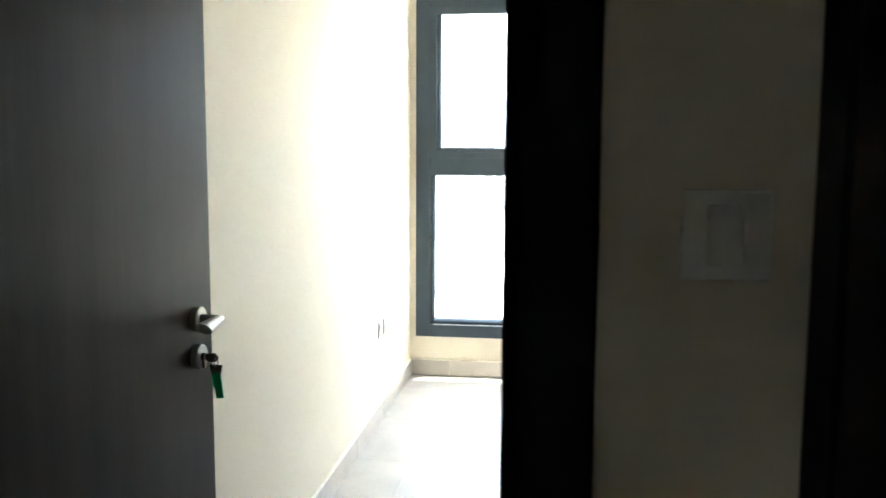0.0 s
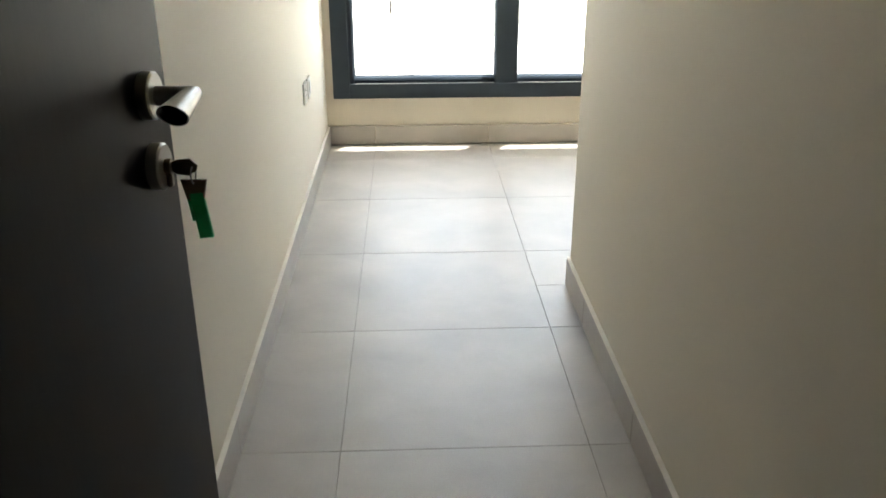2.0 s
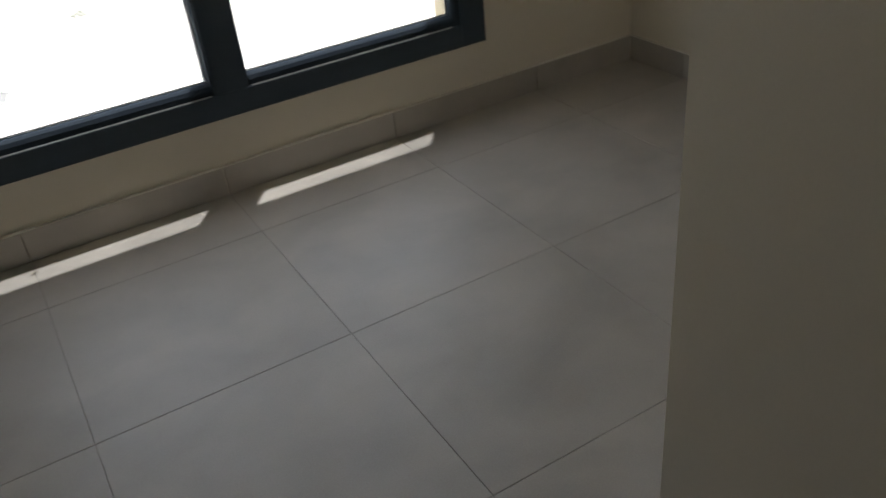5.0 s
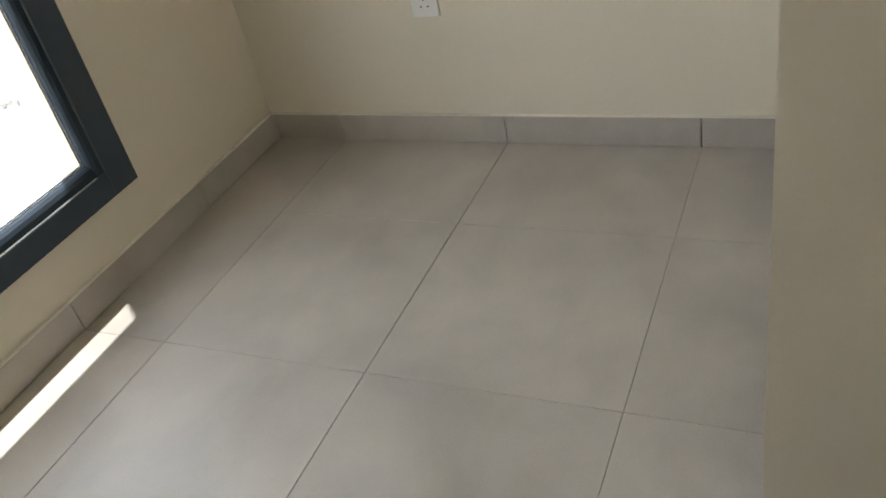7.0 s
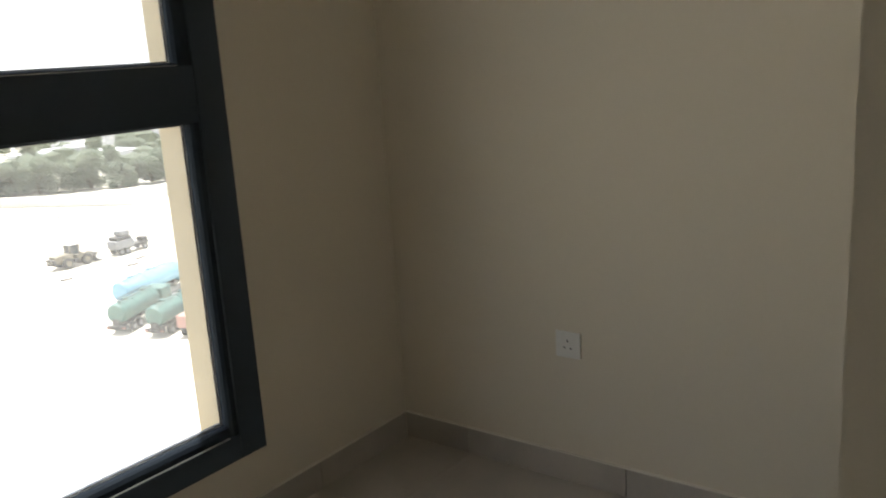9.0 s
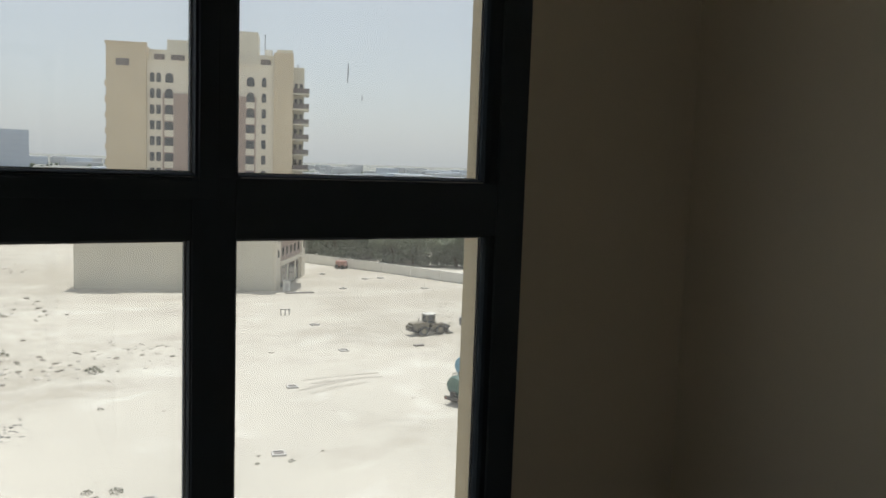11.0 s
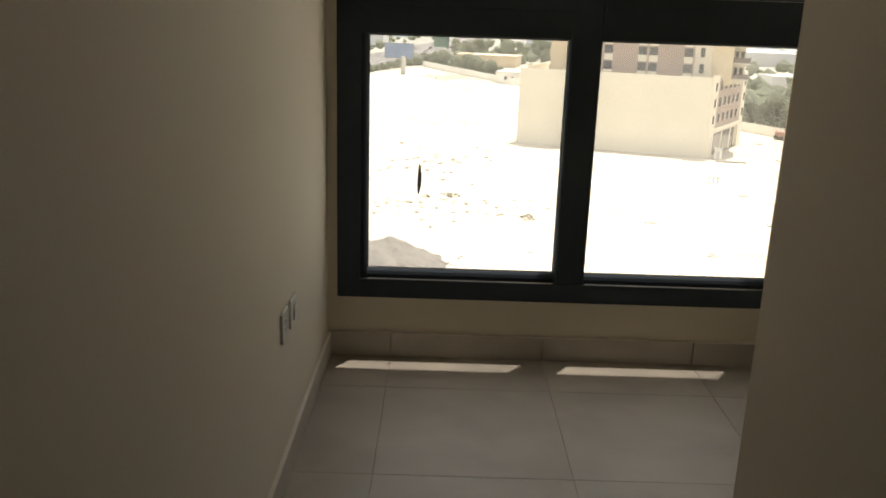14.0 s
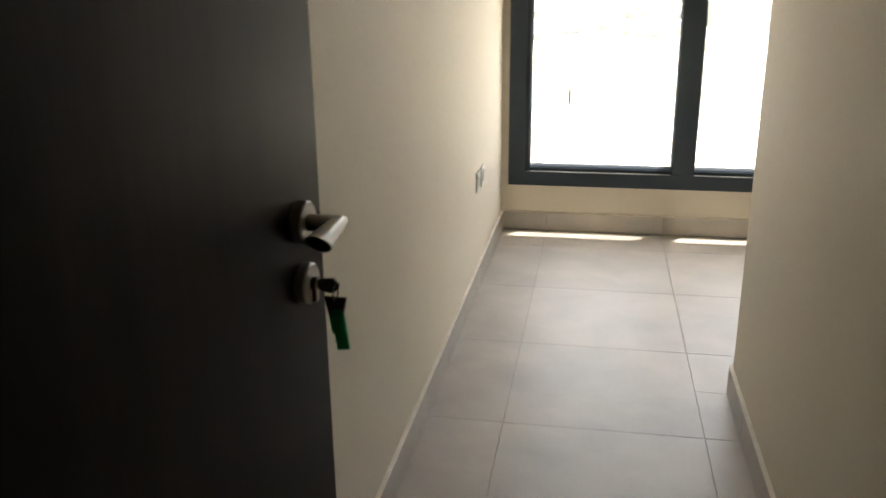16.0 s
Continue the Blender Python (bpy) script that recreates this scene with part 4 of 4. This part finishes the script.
part("wall", box(B(), -14, 16, -8, 8, 0, 5), M_BLDG_TAN, hut)
part("roof", box(B(), -14.4, 16.4, -8.4, 8.4, 5, 5.5), M_BLDG_TAN, hut)

# ---- road, billboard, distant town ----
ROAD = Matrix.Translation((-21, 524, G)) @ Matrix.Rotation(radians(81), 4, "Z")
bm = box(B(), -330, 700, -17, 17, -0.3, 0.06)
bm.transform(ROAD)
road = structure("road", bm, M_ASPHALT, "grey multi-lane highway beyond the lot", "road")
for yy in (-16.3, -11, -5.6, -1.0, 1.0, 5.6, 11, 16.3):
    bm = box(B(), -330, 700, yy - 0.15, yy + 0.15, 0.06, 0.075)
    bm.transform(ROAD)
    part("lane_line", bm, M_WHITEWALL, road)


def far_car(x, y, k):
    t_ = thing("car", ROAD @ pose(x, y, 0.06), "small distant car on the highway", "car", "cars on the highway")
    part("body", box(B(), -2.2, 2.2, -0.9, 0.9, 0.35, 0.95, 0.12), (M_WHITEPL, M_TGREY, M_CHASSIS)[k], t_)
    part("cabin", box(B(), -1.3, 1.0, -0.8, 0.8, 0.95, 1.5, 0.15), M_WINDARK, t_)
    for wx in (-1.4, 1.4):
        for wy in (-0.85, 0.85):
            part("wheel", rod(B(), (wx, wy - 0.1, 0.33), (wx, wy + 0.1, 0.33), 0.33, seg=12), M_TYRE, t_)


for i in range(20):
    far_car(rt.uniform(-120, 330), rt.choice((-13.5, -8, -3.3, 3.3, 8, 13.5)), rt.randrange(3))
sign = thing("billboard", pose(-17.4, 351, G, 0, 0, -4), "blue-grey roadside billboard on a single post", "billboard")
part("post", rod(B(), (1.3, 0.4, 0), (1.3, 0.4, 7.5), 1.05, 1.0, 16), M_CONC, sign)
part("panel", box(B(), -6.5, 5.6, -0.3, 0.3, 6.4, 12.6, 0.08), M_TGREY, sign)
part("poster", box(B(), -6.2, 5.3, -0.34, -0.303, 6.7, 12.3), M_SIGN, sign, "blue-grey poster face")

rf = random.Random(21)
bm, bw = B(), B()
for i in range(420):
    a = rf.uniform(-0.35, 1.15)
    d = rf.uniform(480, 2300)
    w, dp, h = rf.uniform(8, 34), rf.uniform(8, 30), rf.uniform(3.5, 9) * (1.6 if d > 1300 else 1)
    x, y = math.sin(a) * d, math.cos(a) * d
    if d < 1500 and abs((ROAD.inverted() @ Vector((x, y, G))).y) < 30 + w:
        continue
    if x < 85 and y < 600:
        continue
    box(bm if rf.random() < 0.5 else bw, x - w, x + w, y - dp, y + dp, G, G + h)
for i in range(70):
    a, d = rf.uniform(0.36, 1.0), rf.uniform(275, 480)
    w, dp, h = rf.uniform(3, 10), rf.uniform(3, 9), rf.uniform(2.5, 4.5)
    x, y = math.sin(a) * d, math.cos(a) * d
    box(bw, x - w, x + w, y - dp, y + dp, G, G + h)
tagged(part("town", bm, M_FAR), "distant low-rise town in haze-tinted colour", "buildings", kind="stuff")
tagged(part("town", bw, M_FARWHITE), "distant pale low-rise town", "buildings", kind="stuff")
bm = B()
for i in range(2600):
    a = rf.uniform(-0.3, 1.15)
    d = 240 + 1500 * rf.random() ** 1.6
    x, y = math.sin(a) * d, math.cos(a) * d
    if abs((ROAD.inverted() @ Vector((x, y, G))).y) < 21 or (x < 78 and y < 395) or (x < 125 and y < 232 - (x - 72)):
        continue
    s = rf.uniform(1.5, 4.5)
    ret = bmesh.ops.create_icosphere(bm, subdivisions=1, radius=1)
    for v in ret["verts"]:
        k = 0.65 + 0.6 * rf.random()
        v.co = Vector((x + v.co.x * s * k, y + v.co.y * s * k, G + s * 0.7 + v.co.z * s * 0.8 * k))
tagged(part("scrub", bm, M_LEAF), "distant trees and scrub, colour paled for haze", "trees", kind="stuff")


def tower_far(name, x, y, w, d, h, label, steps=()):
    t_ = thing(name, pose(x, y, G), label, "skyscraper")
    # The towers look hazy through their tinted base colours alone.
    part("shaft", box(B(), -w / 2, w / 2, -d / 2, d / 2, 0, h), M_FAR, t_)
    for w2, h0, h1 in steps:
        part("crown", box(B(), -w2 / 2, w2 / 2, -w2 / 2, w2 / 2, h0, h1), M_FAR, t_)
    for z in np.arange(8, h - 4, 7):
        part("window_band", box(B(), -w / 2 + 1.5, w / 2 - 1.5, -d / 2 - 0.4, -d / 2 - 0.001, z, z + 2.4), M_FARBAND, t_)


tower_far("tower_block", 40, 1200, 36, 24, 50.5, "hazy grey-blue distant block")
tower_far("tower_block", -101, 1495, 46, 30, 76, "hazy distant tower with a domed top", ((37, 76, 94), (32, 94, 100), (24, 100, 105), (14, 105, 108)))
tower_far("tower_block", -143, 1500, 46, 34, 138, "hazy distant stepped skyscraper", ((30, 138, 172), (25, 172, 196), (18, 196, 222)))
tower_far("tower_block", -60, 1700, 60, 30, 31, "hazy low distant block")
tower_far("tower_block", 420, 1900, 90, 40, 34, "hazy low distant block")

# ---- parked machines ----
def wheel(parent, x, y, r, w, rim=M_YELLOW):
    t_ = part("wheel", rod(B(), (x, y - w / 2, r), (x, y + w / 2, r), r, seg=20), M_TYRE, parent)
    part("rim", rod(B(), (x, y - w / 2 - 0.02, r), (x, y + w / 2 + 0.02, r), r * 0.55, seg=14), rim, t_)


for x, y, rz in ((69.5, 107.5, 15), (66.3, 104.6, -10), (78.5, 121.0, 30), (57.0, 106.0, 5)):
    ob = part("concrete_slab", box(B(), -0.75, 0.75, -0.35, 0.35, 0, 0.22, 0.02), M_DARKCONC)
    ob.matrix_basis = pose(x, y, G, 0, 0, rz)
    tagged(ob, "dark broken concrete slab lying on the sand", "concrete slab", "slabs near the loader")
ld = thing("wheel_loader", pose(62.3, 113.2, G, 0, 0, 4), "dusty yellow wheel loader parked on the sand", "wheel loader")
for x in (-1.5, 1.5):
    for y in (-1.05, 1.05):
        wheel(ld, x, y, 0.78, 0.55)
part("rear_body", box(B(), -3.3, -0.3, -0.75, 0.75, 0.9, 2.0, 0.12, 2), M_YELLOW, ld)
part("counterweight", box(B(), -3.6, -3.2, -0.95, 0.95, 0.75, 1.6, 0.1, 2), M_CHASSIS, ld)
cab = part("cab", box(B(), -0.7, 0.7, -0.7, 0.7, 1.8, 3.15, 0.1, 2), M_WINDARK, ld, "dark glazed cab")
part("cab_roof", box(B(), -0.85, 0.85, -0.85, 0.85, 3.15, 3.32, 0.05), M_WHITEWALL, cab, "dusty white roof")
part("beacon", rod(B(), (-0.4, 0.3, 3.32), (-0.4, 0.3, 3.55), 0.08, seg=10), M_YELLOW, cab)
for x in (-0.7, 0.7):
    for y in (-0.7, 0.7):
        part("cab_post", box(B(), x - 0.07, x + 0.07, y - 0.07, y + 0.07, 1.8, 3.15), M_YELLOW, cab)
part("front_frame", box(B(), 0.4, 2.3, -0.5, 0.5, 0.8, 1.5, 0.08), M_YELLOW, ld)
for y in (-0.4, 0.4):
    bm = rod(B(), (0.9, y, 1.7), (2.2, y, 1.3), 0.16, seg=8)
    rod(bm, (2.2, y, 1.3), (3.0, y, 0.6), 0.16, seg=8)
    part("lift_arm", bm, M_YELLOW, ld)
bm = B()
sect = [(2.8, 0.15), (3.9, 0.1), (3.95, 0.18), (3.05, 0.3), (2.95, 0.9), (3.3, 1.3), (3.2, 1.4), (2.75, 0.95)]
lo, hi = [bm.verts.new((x, -1.35, z)) for x, z in sect], [bm.verts.new((x, 1.35, z)) for x, z in sect]
bm.faces.new(lo), bm.faces.new(list(reversed(hi)))
for i in range(len(sect)):
    bm.faces.new((lo[i], lo[(i + 1) % len(sect)], hi[(i + 1) % len(sect)], hi[i]))
part("bucket", bm, M_CHASSIS, ld, "worn steel bucket")
for y in (-1.05, 1.05):
    for x in (-1.5, 1.5):
        bm = B()
        for a0, a1 in ((30, 60), (60, 90), (90, 120), (120, 150)):
            p, q = (radians(a0), radians(a1))
            rod(bm, (x + 0.92 * math.cos(p), y, 0.78 + 0.92 * math.sin(p)), (x + 0.92 * math.cos(q), y, 0.78 + 0.92 * math.sin(q)), 0.12, seg=6)
        part("mudguard", bm, M_YELLOW, ld)
for k in range(4):
    part("grille_bar", box(B(), -3.66, -3.6, -0.6 + k * 0.35, -0.45 + k * 0.35, 1.0, 1.5), M_YELLOW, ld)
part("steps", box(B(), -0.5, 0.1, -1.15, -0.76, 0.6, 1.2, 0.03), M_CHASSIS, ld)
part("exhaust", rod(B(), (-1.6, 0.3, 2.0), (-1.6, 0.3, 2.7), 0.07, seg=8), M_CHASSIS, ld)

mx = thing("truck", pose(71.4, 113.3, G, 0, 0, 6) @ Matrix.Scale(0.92, 4), "dusty grey truck with a hooded load", "truck")
part("chassis", box(B(), -3.2, 3.6, -0.5, 0.5, 0.7, 1.0), M_CHASSIS, mx)
for x in (-2.2, -1.0, 2.6):
    for y in (-0.95, 0.95):
        wheel(mx, x, y, 0.52, 0.35, M_TGREY)
part("body", box(B(), -3.2, 0.4, -1.2, 1.2, 1.0, 2.4, 0.15, 2), M_TGREY, mx)
part("load", box(B(), -2.9, 0.1, -1.1, 1.1, 2.4, 3.0, 0.25, 3), M_CHASSIS, mx)
part("hood", box(B(), -1.9, 0.1, -0.9, 0.9, 3.0, 3.9, 0.3, 3), M_TGREY, mx)
part("flatbed", box(B(), 0.6, 3.6, -1.0, 1.0, 1.0, 1.3, 0.05), M_CHASSIS, mx)
part("engine", box(B(), 2.4, 3.6, -0.8, 0.8, 1.3, 2.0, 0.2, 2), M_CHASSIS, mx)


def tanker(x, y, rz, paint, label, ln=8.5, r=1.15, lift=2.3):
    t_ = thing("tanker_truck", pose(x, y, G, 0, 0, rz), label, "tanker truck", "parked tankers")
    part("chassis", box(B(), 0.1, ln + 2.3, -0.45, 0.45, 0.75, 1.05), M_CHASSIS, t_)
    tank = part("tank", bevelled_tank(ln, r, lift), paint, t_, smooth=True)
    bm = B()
    for yy in (-0.45, 0.45):
        rod(bm, (0.3, yy, lift + r + 0.18), (ln - 0.3, yy, lift + r + 0.18), 0.05, seg=6)
        for k in range(6):
            xx = 0.4 + k * (ln - 0.8) / 5
            rod(bm, (xx, yy, lift + r - 0.15), (xx, yy, lift + r + 0.18), 0.04, seg=6)
    part("top_rail", bm, M_CHASSIS, tank)
    for k in range(2):
        part("hatch", rod(B(), (2 + k * 3.5, 0, lift + r - 0.05), (2 + k * 3.5, 0, lift + r + 0.2), 0.3, seg=14), paint, tank)
    for k in range(3):
        xx = 1.2 + k * (ln - 2.4) / 2
        part("tank_saddle", box(B(), xx - 0.15, xx + 0.15, -0.85, 0.85, 1.05, lift - r * 0.72), M_CHASSIS, tank)
    part("bumper", box(B(), -0.15, 0.1, -1.15, 1.15, 0.55, 0.95, 0.03), M_CHASSIS, t_)
    for yy in (-0.9, 0.9):
        part("tail_light", box(B(), -0.18, -0.151, yy - 0.16, yy + 0.16, 0.68, 0.84), M_RED, t_)
    part("valve_box", box(B(), -0.25, 0.15, -0.45, 0.35, 1.1, 1.6, 0.05), M_CHASSIS, t_)
    for xx in (1.4, 2.6, ln + 0.9):
        for yy in (-1.0, 1.0):
            wheel(t_, xx, yy, 0.52, 0.4, M_TGREY)
    cabx = part("cab", box(B(), ln + 0.2, ln + 2.3, -1.2, 1.2, 1.05, 3.0, 0.2, 2), paint, t_)
    part("windscreen", box(B(), ln + 2.301, ln + 2.33, -1.0, 1.0, 2.0, 2.8), M_WINDARK, cabx)


def bevelled_tank(ln, r, lift):
    bm = rod(B(), (0.25, 0, lift), (ln - 0.25, 0, lift), r, seg=28)
    rod(bm, (0.0, 0, lift), (0.25, 0, lift), r * 0.86, r, 28), rod(bm, (ln - 0.25, 0, lift), (ln, 0, lift), r, r * 0.86, 28)
    for k in range(4):
        xx = 1.0 + k * (ln - 2) / 3
        rod(bm, (xx - 0.06, 0, lift), (xx + 0.06, 0, lift), r * 1.025, seg=28)
    return bm


tanker(51.3, 83.9, 20, M_BLUE, "sun-bleached blue water tanker parked on the sand", 10.5, 1.2, 2.5)
tanker(46.5, 77.3, 24, M_TGREEN, "dull green tanker truck parked on the sand", 7.0, 1.1, 2.2)
tanker(47.8, 72.5, 22, M_TGREEN, "dark green tanker truck with a valve chest", 7.0, 1.1, 2.2)
rd = thing("dump_truck", pose(49.4, 69.0, G, 0, 0, 22), "faded red tipper truck beside the tankers", "truck")
part("chassis", box(B(), 0, 6, -0.45, 0.45, 0.75, 1.05), M_CHASSIS, rd)
part("tipper_body", box(B(), -0.2, 4.2, -1.2, 1.2, 1.1, 2.4, 0.06), M_RED, rd)
part("cab", box(B(), 4.4, 6.0, -1.15, 1.15, 1.05, 2.8, 0.15, 2), M_RED, rd)
for x in (0.9, 2.1, 5.2):
    for y in (-0.98, 0.98):
        wheel(rd, x, y, 0.5, 0.38, M_TGREY)
red = thing("compressor", pose(79.0, 191, G, 0, 0, -55) @ Matrix.Scale(1.35, 4), "small red machine beside the boundary wall", "machine")
part("body", box(B(), -1.0, 1.0, -0.6, 0.6, 0.4, 1.5, 0.25, 3), M_RED, red)
for x in (-0.6, 0.6):
    part("wheel", rod(B(), (x, -0.7, 0.4), (x, 0.7, 0.4), 0.4, seg=14), M_TYRE, red)

# ---- floor tiles and skirting, piece by piece ----
T, J = 0.6, 0.0014
TX0, TY0 = 0.25, -0.893


def in_room(x0, x1, y0, y1):
    """The rectangles of floor that a tile covers, clipped to the rooms."""
    rooms = ((0.0, CX, DY0 - 0.004, RETY - 0.15), (0.0, RX, RETY, 0.0), (0.0, CX, RETY - 0.15, RETY), (-1.3, 1.097, -5.9, DY0 - 0.004))
    for a, b, c, d in rooms:
        p, q, r, s = max(x0, a), min(x1, b), max(y0, c), min(y1, d)
        if q - p > 0.004 and s - r > 0.004:
            yield p, q, r, s


cells = {}
for i in range(-3, 4):
    for j in range(-10, 2):
        x0, y0 = TX0 + i * T, TY0 + j * T
        got = list(in_room(x0 + J / 2, x0 + T - J / 2, y0 + J / 2, y0 + T - J / 2))
        merged = []
        for g in sorted(got):
            for k, m_ in enumerate(merged):
                if abs(m_[0] - g[0]) < 1e-4 and abs(m_[1] - g[1]) < 1e-4 and (abs(m_[3] - g[2]) < 1e-4 or abs(g[3] - m_[2]) < 1e-4):
                    merged[k] = (m_[0], m_[1], min(m_[2], g[2]), max(m_[3], g[3]))
                    break
            else:
                merged.append(g)
        for p, q, r, s in merged:
            key = (round(q - p, 3), round(s - r, 3))
            if key not in cells:
                cells[key] = mesh_of("tile", box(B(), -key[0] / 2, key[0] / 2, -key[1] / 2, key[1] / 2, -0.008, 0, 0.0009), M_TILE)
            ob = new("tile", cells[key])
            ob.matrix_basis = pose((p + q) / 2, (r + s) / 2, 0)
            ob.parent = floor

SK, ST_ = 0.096, 0.011
base = thing("baseboard", pose(0, 0, 0), "grey porcelain tile skirting round the room", "skirting", kind="structure")
strips = {}


def skirting(axis, at, inward, lo, hi, phase):
    """Tile strips along one wall, joined where the floor's joints meet it."""
    k0 = math.floor((lo - phase) / T)
    k1 = math.ceil((hi - phase) / T)
    for k in range(k0, k1):
        a, b = max(lo, phase + k * T), min(hi, phase + (k + 1) * T)
        if b - a < 0.01:
            continue
        ln = round(b - a - 0.003, 3)
        if (ln, axis) not in strips:
            h_ = ST_ / 2
            bm = box(B(), -h_, h_, -ln / 2, ln / 2, 0.001, SK, 0.0012) if axis == "y" else box(B(), -ln / 2, ln / 2, -h_, h_, 0.001, SK, 0.0012)
            strips[(ln, axis)] = mesh_of("skirting_tile", bm, M_TILE)
        ob = new("skirting_tile", strips[(ln, axis)])
        c = at + inward * (ST_ / 2 + 0.0025)
        ob.matrix_basis = pose(c, (a + b) / 2, 0) if axis == "y" else pose((a + b) / 2, c, 0)
        ob.parent = base
    f0, f1 = sorted((at + inward * 0.0003, at + inward * (ST_ + 0.002)))
    cap = box(B(), f0, f1, lo, hi, SK - 0.0002, SK + 0.003, 0.001) if axis == "y" else box(B(), lo, hi, f0, f1, SK - 0.0002, SK + 0.003, 0.001)
    part("filler_line", cap, M_CAULK, base)


skirting("y", 0.0, 1, DY1 + 0.012, -0.012, TY0)
skirting("x", 0.0, -1, 0.012, RX - 0.012, TX0)
skirting("y", RX, -1, RETY + 0.012, -0.012, TY0)
skirting("x", RETY, 1, CX - 0.010, RX - 0.012, TX0)
skirting("y", CX, -1, DY1 + 0.012, RETY + 0.0005, TY0)
skirting("x", DY0, -1, DX1 + 0.09, 1.077, TX0)
